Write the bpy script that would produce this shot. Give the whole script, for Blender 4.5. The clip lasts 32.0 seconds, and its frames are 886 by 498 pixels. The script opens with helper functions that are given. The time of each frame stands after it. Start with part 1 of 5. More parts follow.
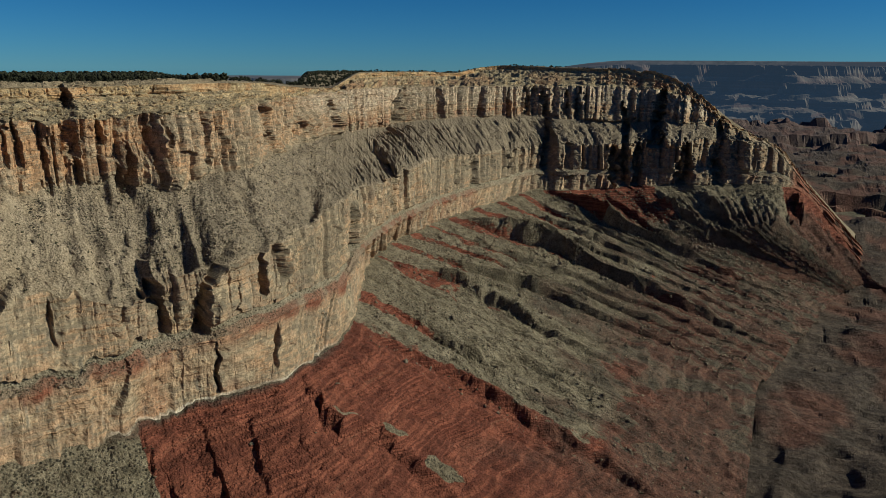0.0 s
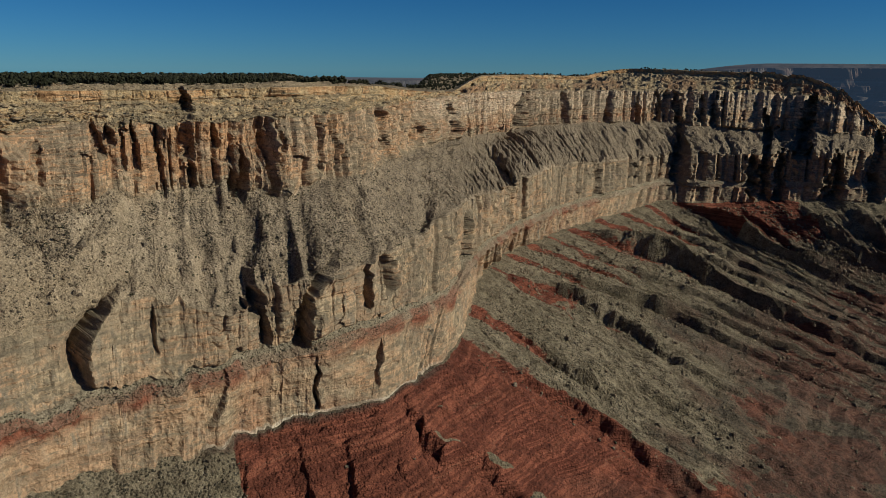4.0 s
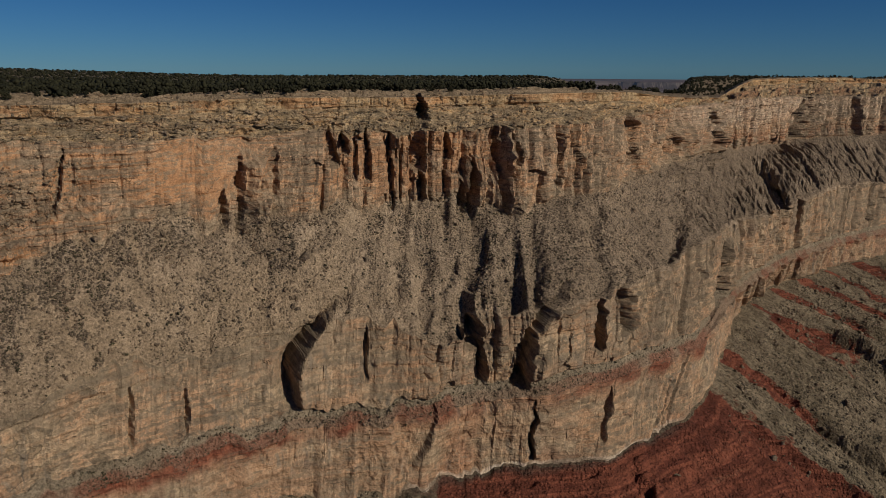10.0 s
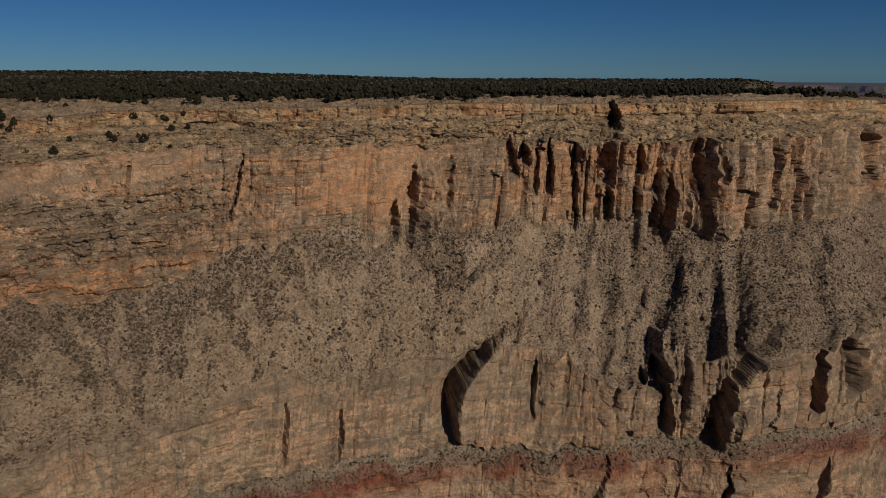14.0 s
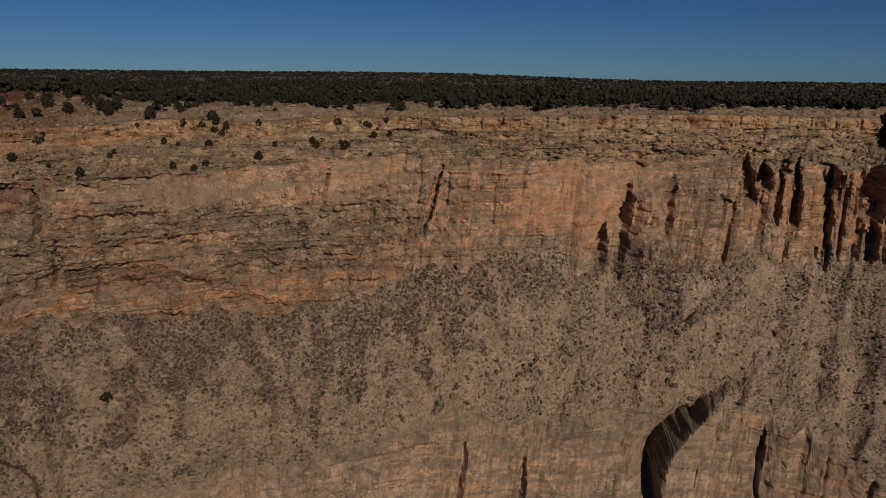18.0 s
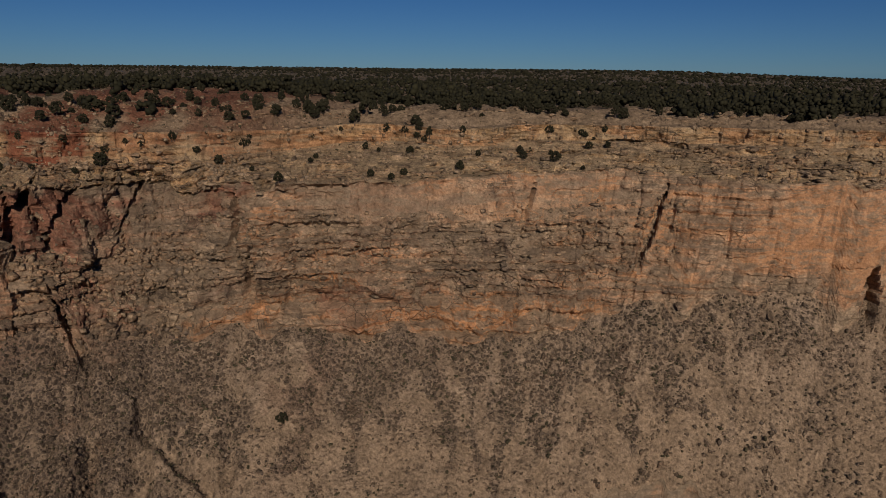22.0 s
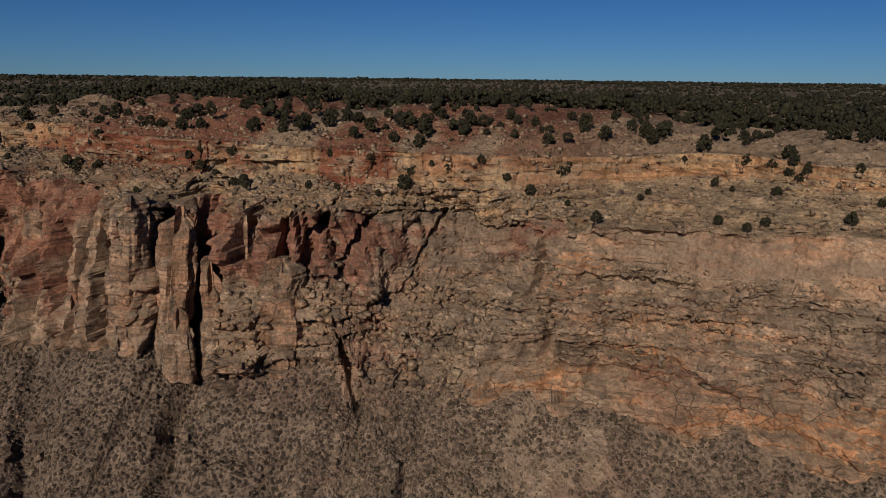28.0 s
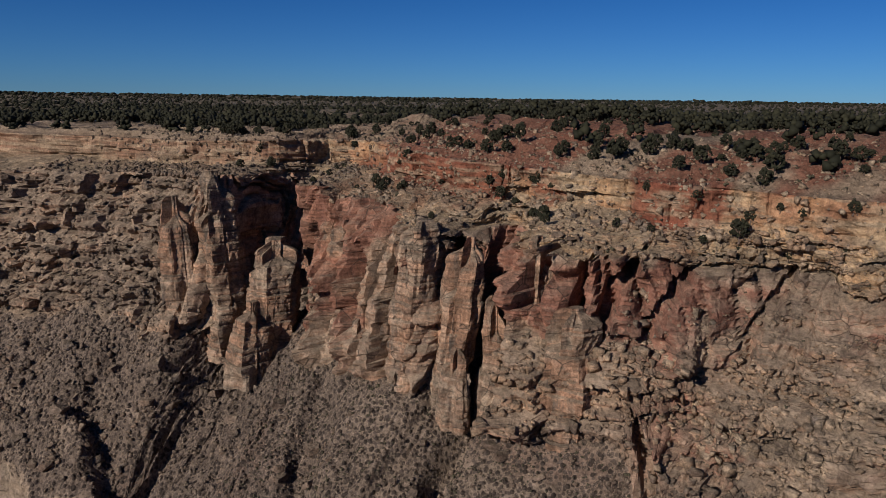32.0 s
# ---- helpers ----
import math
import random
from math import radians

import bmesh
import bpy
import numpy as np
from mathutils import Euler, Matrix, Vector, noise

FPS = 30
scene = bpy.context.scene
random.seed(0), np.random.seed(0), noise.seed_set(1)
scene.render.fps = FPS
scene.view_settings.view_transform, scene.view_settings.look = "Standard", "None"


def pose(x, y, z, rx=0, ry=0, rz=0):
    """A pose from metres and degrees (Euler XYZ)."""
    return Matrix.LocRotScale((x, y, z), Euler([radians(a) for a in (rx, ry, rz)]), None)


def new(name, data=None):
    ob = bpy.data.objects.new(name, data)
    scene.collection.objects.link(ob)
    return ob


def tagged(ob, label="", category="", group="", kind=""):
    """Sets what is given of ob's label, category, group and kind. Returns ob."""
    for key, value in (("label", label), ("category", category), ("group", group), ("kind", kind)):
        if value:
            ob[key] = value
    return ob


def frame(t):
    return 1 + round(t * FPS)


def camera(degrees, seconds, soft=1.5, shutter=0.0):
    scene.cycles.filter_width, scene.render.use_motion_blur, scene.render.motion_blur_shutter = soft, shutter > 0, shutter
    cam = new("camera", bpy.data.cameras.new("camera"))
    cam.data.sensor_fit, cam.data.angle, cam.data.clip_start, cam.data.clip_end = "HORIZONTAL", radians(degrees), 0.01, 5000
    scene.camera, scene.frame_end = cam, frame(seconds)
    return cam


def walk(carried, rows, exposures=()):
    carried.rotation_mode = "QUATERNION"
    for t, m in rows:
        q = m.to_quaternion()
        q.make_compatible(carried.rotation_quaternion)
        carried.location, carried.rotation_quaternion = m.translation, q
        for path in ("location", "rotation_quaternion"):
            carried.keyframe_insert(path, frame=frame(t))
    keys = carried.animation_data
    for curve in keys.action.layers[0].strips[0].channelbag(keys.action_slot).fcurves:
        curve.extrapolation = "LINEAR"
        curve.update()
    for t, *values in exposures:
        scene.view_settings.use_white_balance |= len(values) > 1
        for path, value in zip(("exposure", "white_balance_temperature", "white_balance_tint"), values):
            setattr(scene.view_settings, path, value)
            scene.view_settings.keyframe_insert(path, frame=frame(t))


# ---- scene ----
EXPOSURES = [(0.0, 0.18, 5750, -11), (4.0, 0.04, 5900, -5), (9.0, -0.36, 6250, 6), (14.0, -0.60, 6480, 12), (20.0, -0.64, 6650, 17), (26.0, -0.32, 6500, 17), (30.0, -0.12, 6100, 17), (32.0, 0.10, 5750, 15)]
# Camera: time, place, heading to the left of +y, tilt and roll in degrees.
FLIGHT = [
    (0.0, -31.14, -82.08, 2.51, -39.85, -13.84, 0.37),
    (0.5, -29.22, -79.96, 2.57, -38.54, -13.83, 0.41),
    (1.0, -27.32, -77.85, 2.62, -37.44, -13.83, 0.45),
    (1.5, -25.44, -75.76, 2.66, -36.21, -13.83, 0.47),
    (2.0, -23.59, -73.67, 2.69, -34.99, -13.80, 0.50),
    (2.5, -21.78, -71.56, 2.72, -33.75, -13.77, 0.53),
    (3.0, -20.01, -69.42, 2.75, -32.60, -13.76, 0.54),
    (3.5, -18.29, -67.24, 2.79, -31.52, -13.74, 0.55),
    (5.5, -11.96, -57.92, 3.03, -26.22, -13.69, 0.51),
    (6.0, -10.52, -55.45, 3.12, -24.63, -13.68, 0.47),
    (6.5, -9.15, -52.92, 3.22, -22.95, -13.66, 0.46),
    (7.0, -7.83, -50.35, 3.34, -21.29, -13.65, 0.40),
    (7.5, -6.57, -47.74, 3.48, -19.63, -13.64, 0.39),
    (8.0, -5.38, -45.09, 3.64, -17.96, -13.64, 0.38),
    (8.5, -4.24, -42.40, 3.80, -16.29, -13.64, 0.36),
    (9.0, -3.17, -39.69, 3.98, -14.59, -13.68, 0.36),
    (9.5, -2.16, -36.95, 4.17, -12.82, -13.72, 0.33),
    (10.0, -1.22, -34.19, 4.34, -11.07, -13.75, 0.28),
    (10.5, -0.35, -31.42, 4.51, -9.32, -13.77, 0.27),
    (11.0, 0.45, -28.62, 4.65, -7.56, -13.79, 0.26),
    (11.5, 1.17, -25.81, 4.76, -5.74, -13.80, 0.26),
    (12.0, 1.80, -23.00, 4.84, -3.83, -13.78, 0.20),
    (12.5, 2.35, -20.18, 4.87, -1.91, -13.77, 0.18),
    (13.0, 2.81, -17.35, 4.88, 0.01, -13.72, 0.15),
    (13.5, 3.17, -14.52, 4.87, 1.94, -13.66, 0.17),
    (14.0, 3.41, -11.68, 4.85, 3.80, -13.59, 0.19),
    (14.5, 3.53, -8.84, 4.85, 5.87, -13.55, 0.21),
    (16.5, 2.63, 2.62, 5.25, 14.08, -13.43, 0.33),
    (17.0, 2.03, 5.50, 5.48, 16.16, -13.46, 0.37),
    (17.5, 1.30, 8.38, 5.75, 18.24, -13.52, 0.38),
    (18.0, 0.45, 11.24, 6.04, 20.31, -13.56, 0.44),
    (18.5, -0.49, 14.08, 6.33, 22.38, -13.62, 0.53),
    (19.0, -1.53, 16.90, 6.60, 24.46, -13.70, 0.58),
    (19.5, -2.64, 19.69, 6.83, 26.55, -13.76, 0.66),
    (20.0, -3.81, 22.44, 7.01, 28.65, -13.81, 0.66),
    (20.5, -5.03, 25.15, 7.13, 30.76, -13.85, 0.68),
    (21.0, -6.31, 27.81, 7.19, 32.89, -13.86, 0.70),
    (21.5, -7.65, 30.42, 7.21, 35.04, -13.88, 0.64),
    (22.0, -9.07, 32.98, 7.19, 37.18, -13.88, 0.53),
    (22.5, -10.56, 35.48, 7.16, 39.32, -13.88, 0.51),
    (23.0, -12.15, 37.92, 7.12, 41.50, -13.88, 0.56),
    (23.5, -13.83, 40.30, 7.08, 43.66, -13.90, 0.57),
    (24.0, -15.63, 42.61, 7.06, 45.84, -13.91, 0.58),
    (24.5, -17.53, 44.85, 7.07, 48.01, -13.92, 0.59),
    (25.0, -19.55, 47.01, 7.10, 50.18, -13.96, 0.58),
    (25.5, -21.67, 49.09, 7.15, 52.34, -13.98, 0.62),
    (27.5, -30.99, 56.41, 7.27, 60.81, -14.11, 0.68),
    (28.0, -33.50, 57.95, 7.24, 63.49, -13.08, 0.61),
    (28.5, -36.06, 59.36, 7.17, 66.64, -12.01, 0.64),
    (29.0, -38.67, 60.65, 7.07, 69.75, -11.96, 0.69),
    (29.5, -41.35, 61.84, 6.96, 72.84, -11.89, 0.72),
    (30.0, -44.09, 62.92, 6.84, 75.96, -11.81, 0.74),
    (30.5, -46.89, 63.93, 6.72, 79.08, -11.76, 0.77),
    (31.0, -49.77, 64.86, 6.62, 82.19, -11.73, 0.74),
    (31.5, -52.72, 65.74, 6.54, 85.40, -11.69, 0.76),
    (32.0, -55.75, 66.57, 6.51, 88.53, -11.66, 0.77),
]
cam = camera(62.47, 32.0, soft=0.7)
walk(cam, [(t, pose(x, y, z, 90 + tilt, 0, turn) @ pose(0, 0, 0, 0, 0, roll)) for t, x, y, z, turn, tilt, roll in FLIGHT],
     EXPOSURES)
# ---- end of camera ----

# ---- daylight ----
SUN_FROM = Vector((0.71, -0.70, 0.0)).normalized()
SUN_HEIGHT = radians(27)
sun = new("sun", bpy.data.lights.new("sun", "SUN"))
sun.data.energy, sun.data.angle, sun.data.color = 4.8, radians(0.55), (1.0, 0.87, 0.70)
sun_way = Vector((SUN_FROM.x * math.cos(SUN_HEIGHT), SUN_FROM.y * math.cos(SUN_HEIGHT), math.sin(SUN_HEIGHT)))
sun.matrix_world = Matrix.Translation((0, 0, 900)) @ sun_way.to_track_quat("Z", "Y").to_matrix().to_4x4()
world = bpy.data.worlds.new("sky")
scene.world = world
world.use_nodes = True
wn, wl = world.node_tree.nodes, world.node_tree.links
wn.clear()
sky = wn.new("ShaderNodeTexSky")
sky.sky_type, sky.sun_disc = "NISHITA", False
sky.sun_elevation, sky.sun_rotation = SUN_HEIGHT, math.atan2(SUN_FROM.x, SUN_FROM.y)
sky.altitude, sky.air_density, sky.dust_density, sky.ozone_density = 2500, 1.0, 0.0, 2.5
back = wn.new("ShaderNodeBackground")
back.inputs["Strength"].default_value = 0.028
wo = wn.new("ShaderNodeOutputWorld")
clear = wn.new("ShaderNodeMix")  # dry high desert air
clear.data_type, clear.blend_type = "RGBA", "MULTIPLY"
clear.inputs[0].default_value = 1.0
up = wn.new("ShaderNodeTexCoord")
height = wn.new("ShaderNodeSeparateXYZ")
deep = wn.new("ShaderNodeMapRange")
deep.inputs[1].default_value, deep.inputs[2].default_value = 0.0, 0.22
tone = wn.new("ShaderNodeMix")
tone.data_type = "RGBA"
tone.inputs[6].default_value, tone.inputs[7].default_value = (0.50, 0.97, 1.60, 1), (0.20, 0.75, 1.38, 1)
wl.new(up.outputs["Generated"], height.inputs[0])
wl.new(height.outputs[2], deep.inputs[0])
wl.new(deep.outputs[0], tone.inputs[0])
wl.new(tone.outputs[2], clear.inputs[7])
wl.new(sky.outputs[0], clear.inputs[6])
wl.new(clear.outputs[2], back.inputs[0])
wl.new(back.outputs[0], wo.inputs[0])


# ---- materials ----
class Nodes:
    """A small builder of node materials."""

    def __init__(self, name, rough=0.92):
        self.m = bpy.data.materials.new(name)
        self.m.use_nodes = True
        self.t = self.m.node_tree
        self.n, self.l = self.t.nodes, self.t.links
        self.b = self.n["Principled BSDF"]
        self.b.inputs["Roughness"].default_value = rough
        self.b.inputs["Specular IOR Level"].default_value = 0.15
        self.geo = self.n.new("ShaderNodeNewGeometry")
        self.pos = self.geo.outputs["Position"]

    def put(self, where, value):
        if isinstance(value, (int, float)):
            where.default_value = value
        elif isinstance(value, tuple):
            where.default_value = (*value, 1.0) if len(value) == 3 and where.type == "RGBA" else value
        else:
            self.l.new(value, where)

    def scaled(self, sx, sy, sz):
        v = self.n.new("ShaderNodeVectorMath")
        v.operation = "MULTIPLY"
        self.l.new(self.pos, v.inputs[0])
        v.inputs[1].default_value = (sx, sy, sz)
        return v.outputs[0]

    def noise(self, scale, detail=4.0, rough=0.55, flat=1.0, warp=0.0):
        n = self.n.new("ShaderNodeTexNoise")
        n.inputs["Scale"].default_value = scale
        n.inputs["Detail"].default_value = detail
        n.inputs["Roughness"].default_value = rough
        n.inputs["Distortion"].default_value = warp
        self.l.new(self.scaled(1, 1, flat), n.inputs["Vector"])
        return n.outputs["Fac"]

    def cells(self, scale, flat=1.0, feature="F1"):
        n = self.n.new("ShaderNodeTexVoronoi")
        n.feature = feature
        n.inputs["Scale"].default_value = scale
        self.l.new(self.scaled(1, 1, flat), n.inputs["Vector"])
        return n.outputs["Distance"]

    def fractured(self, wide, tall, warp=0.5):
        """Angular blocks: the way from each block's edge, and its random number."""
        n = self.n.new("ShaderNodeTexNoise")
        n.inputs["Scale"].default_value, n.inputs["Detail"].default_value = 0.35 / wide, 3.0
        self.l.new(self.pos, n.inputs["Vector"])
        v = self.n.new("ShaderNodeVectorMath")
        v.operation = "MULTIPLY_ADD"
        self.l.new(n.outputs["Color"], v.inputs[0])
        v.inputs[1].default_value = (warp, warp, warp)
        self.l.new(self.scaled(1 / wide, 1 / wide, 1 / tall), v.inputs[2])
        found = []
        for feature in ("DISTANCE_TO_EDGE", "F1"):
            c = self.n.new("ShaderNodeTexVoronoi")
            c.feature = feature
            c.inputs["Scale"].default_value = 1.0
            self.l.new(v.outputs[0], c.inputs["Vector"])
            found.append(c)
        apart = self.n.new("ShaderNodeSeparateColor")
        self.l.new(found[1].outputs["Color"], apart.inputs[0])
        return found[0].outputs["Distance"], apart.outputs[0]

    def attribute(self, name):
        n = self.n.new("ShaderNodeAttribute")
        n.attribute_name = name
        return n.outputs["Fac"]

    def math(self, op, a, b=0.0, c=0.0):
        n = self.n.new("ShaderNodeMath")
        n.operation = op
        for i, v in enumerate((a, b, c)):
            self.put(n.inputs[i], v)
        return n.outputs[0]

    def ramp(self, fac, low, high):
        n = self.n.new("ShaderNodeMapRange")
        n.interpolation_type = "SMOOTHSTEP"
        self.put(n.inputs[0], fac)
        n.inputs[1].default_value, n.inputs[2].default_value = low, high
        return n.outputs[0]

    def mix(self, fac, a, b, blend="MIX"):
        n = self.n.new("ShaderNodeMix")
        n.data_type, n.blend_type = "RGBA", blend
        self.put(n.inputs[0], fac)
        self.put(n.inputs[6], a)
        self.put(n.inputs[7], b)
        return n.outputs[2]

    def finish(self, colour, height=None, strength=0.6, distance=0.3):
        self.put(self.b.inputs["Base Color"], self.mix(1.0, colour, (0.77, 0.77, 0.77), "MULTIPLY"))
        if height is not None:
            bump = self.n.new("ShaderNodeBump")
            bump.inputs["Strength"].default_value = strength
            bump.inputs["Distance"].default_value = distance
            self.l.new(height, bump.inputs["Height"])
            self.l.new(bump.outputs[0], self.b.inputs["Normal"])
        return self.m


def rock(name, pale, warm, dark, red=None, bands=0.5, grit=(0.23, 0.18, 0.125), harsh=1.0, drapes=1.0):
    """Bedded cliff rock: pale stone, warm streaks, dark varnish, thin beds, rubble caught on the ledges."""
    k = Nodes(name)
    beds = k.noise(0.9, 5, 0.6, 1.0)
    thin = k.n.new("ShaderNodeTexNoise")
    thin.inputs["Scale"].default_value, thin.inputs["Detail"].default_value = 1.0, 7.0
    thin.inputs["Roughness"].default_value = 0.65
    k.l.new(k.scaled(0.05, 0.05, 0.75), thin.inputs["Vector"])
    thin = thin.outputs["Fac"]
    patch = k.noise(0.06, 6, 0.65, 1.5)
    streak = k.noise(0.42, 6, 0.65, 0.12)
    lively = 1.0 if red is None else k.math("SUBTRACT", 1.0, k.math("MULTIPLY", k.attribute("calm"), 0.8))
    c = k.mix(k.ramp(patch, 0.40, 0.60), pale, warm)
    c = k.mix(k.math("MULTIPLY", k.math("MULTIPLY", k.ramp(thin, 0.48, 0.62), bands), lively), c, warm)
    c = k.mix(k.math("MULTIPLY", k.math("MULTIPLY", k.ramp(thin, 0.50, 0.40), bands), lively), c, grit)
    c = k.mix(k.math("MULTIPLY", k.ramp(streak, 0.50, 0.64), k.ramp(k.noise(0.035, 4, 0.6, 1.0), 0.40, 0.58)), c, dark)
    drape = k.noise(0.30, 5, 0.6, 0.045)
    c = k.mix(k.math("MULTIPLY", k.ramp(drape, 0.50, 0.60), 0.45 * harsh * drapes), c, tuple(0.55 * v for v in warm))
    c = k.mix(k.math("MULTIPLY", k.ramp(drape, 0.44, 0.36), 0.45 * harsh * drapes), c, tuple(1.2 * v for v in pale))
    if red is not None:
        c = k.mix(k.attribute("warm"), c, k.mix(streak, (0.56, 0.31, 0.155), (0.44, 0.225, 0.115)))
        c = k.mix(k.attribute("varnish"), c, k.mix(beds, (0.15, 0.12, 0.095), (0.26, 0.195, 0.14)))
        c = k.mix(k.attribute("stone_haze"), c, (0.66, 0.56, 0.45))
        c = k.mix(k.attribute("red"), c, k.mix(streak, red, tuple(0.6 * v for v in red)))
        c = k.mix(k.attribute("dust"), c, k.mix(beds, grit, tuple(1.35 * v for v in grit)))
    flat = k.n.new("ShaderNodeSeparateXYZ")
    k.l.new(k.geo.outputs["Normal"], flat.inputs[0])
    caught = k.ramp(k.math("ADD", flat.outputs[2], k.math("MULTIPLY", beds, 0.35)), 0.62, 0.92)
    if red is not None:
        caught = k.math("MULTIPLY", caught, k.math("SUBTRACT", 1.0, k.math("MULTIPLY", k.attribute("red"), 0.85)))
    c = k.mix(k.math("MULTIPLY", caught, 0.8), c, grit)
    grain = k.noise(1.7, 8, 0.78)
    coarse = k.noise(0.33, 6, 0.7, 1.4)
    c = k.mix(0.62 * harsh, c, k.mix(k.ramp(grain, 0.28, 0.72), (0.12, 0.12, 0.12), (0.88, 0.88, 0.88)), "OVERLAY")
    c = k.mix(0.45 * harsh, c, k.mix(k.ramp(coarse, 0.32, 0.66), (0.20, 0.19, 0.18), (0.78, 0.78, 0.78)), "OVERLAY")
    # Jointed blocks of two sizes, cracks between them, and thin partings along the beds.
    edge_1, block_1 = k.fractured(3.4, 2.3)
    _, block_2 = k.fractured(1.15, 0.62)
    c = k.mix(lively, c, k.mix(block_1, (0.76, 0.76, 0.77), (1.24, 1.22, 1.20)), "MULTIPLY")
    c = k.mix(lively, c, k.mix(block_2, (0.84, 0.84, 0.84), (1.16, 1.16, 1.16)), "MULTIPLY")
    some = k.ramp(k.noise(0.16, 3, 0.6), 0.50, 0.62)
    c = k.mix(k.math("MULTIPLY", k.math("MULTIPLY", k.ramp(edge_1, 0.05, 0.0), some), k.math("MULTIPLY", lively, 0.8)), c, tuple(0.4 * v for v in dark))
    part = k.n.new("ShaderNodeTexNoise")
    part.inputs["Scale"].default_value, part.inputs["Detail"].default_value = 1.0, 3.0
    k.l.new(k.scaled(0.07, 0.07, 2.1), part.inputs["Vector"])
    part = k.math("MULTIPLY", k.ramp(part.outputs["Fac"], 0.57, 0.63), lively)
    c = k.mix(k.math("MULTIPLY", part, 0.7 * bands), c, tuple(0.75 * v for v in dark))
    h = k.math("ADD", k.math("MULTIPLY", grain, 0.5), k.math("MULTIPLY", thin, lively))
    h = k.math("ADD", h, k.math("MULTIPLY", coarse, 0.8))
    h = k.math("ADD", h, k.math("MULTIPLY", lively, k.math("ADD", k.math("MULTIPLY", block_1, 0.45), k.math("MULTIPLY", block_2, 0.28))))
    h = k.math("SUBTRACT", h, k.math("MULTIPLY", part, 0.3 * bands))
    return k.finish(c, h, 1.0, 0.85 * harsh)


def debris(name, ground, stones, dust, red=None, size=0.9, mottle=0.35):
    """Loose slope: fine earth, stones of two sizes, pale dust in tongues."""
    k = Nodes(name, 0.95)
    spots = k.cells(size)
    small = k.cells(size * 3.1)
    patch = k.noise(0.035, 6, 0.65)
    c = k.mix(k.ramp(patch, 0.40, 0.60), ground, dust)
    many = k.ramp(k.noise(0.09, 5, 0.65), 0.40, 0.62)
    if red is not None:
        c = k.mix(k.attribute("red"), c, red)
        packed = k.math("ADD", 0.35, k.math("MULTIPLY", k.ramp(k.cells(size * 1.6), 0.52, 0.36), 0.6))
        c = k.mix(k.math("MULTIPLY", k.attribute("stone_haze"), packed), c, stones)
        many = k.math("ADD", k.math("MULTIPLY", many, 0.35), k.attribute("stone_haze"))
        c = k.mix(k.attribute("dust"), c, k.mix(patch, (0.42, 0.31, 0.205), (0.34, 0.26, 0.18)))
    c = k.mix(k.math("MULTIPLY", k.ramp(small, 0.35, 0.15), 0.55), c, dust)
    c = k.mix(k.math("MULTIPLY", k.ramp(spots, 0.40, 0.32), k.math("MULTIPLY", many, 0.6)), c, tuple(0.5 * v for v in stones))
    c = k.mix(k.math("MULTIPLY", k.ramp(k.cells(size * 0.47), 0.22, 0.16), k.math("ADD", k.math("MULTIPLY", many, 0.5), 0.12)), c, tuple(0.45 * v for v in stones))
    grain = k.noise(1.3, 8, 0.8)
    coarse = k.noise(0.21, 6, 0.7)
    c = k.mix(0.65, c, k.mix(k.ramp(grain, 0.28, 0.72), (0.12, 0.12, 0.12), (0.88, 0.88, 0.88)), "OVERLAY")
    c = k.mix(mottle, c, k.mix(k.ramp(coarse, 0.32, 0.68), (0.22, 0.21, 0.20), (0.74, 0.74, 0.74)), "OVERLAY")
    h = k.math("ADD", k.math("MULTIPLY", grain, 0.9), k.math("MULTIPLY", k.ramp(spots, 0.5, 0.1), 0.5))
    return k.finish(c, h, 1.0, 0.8)


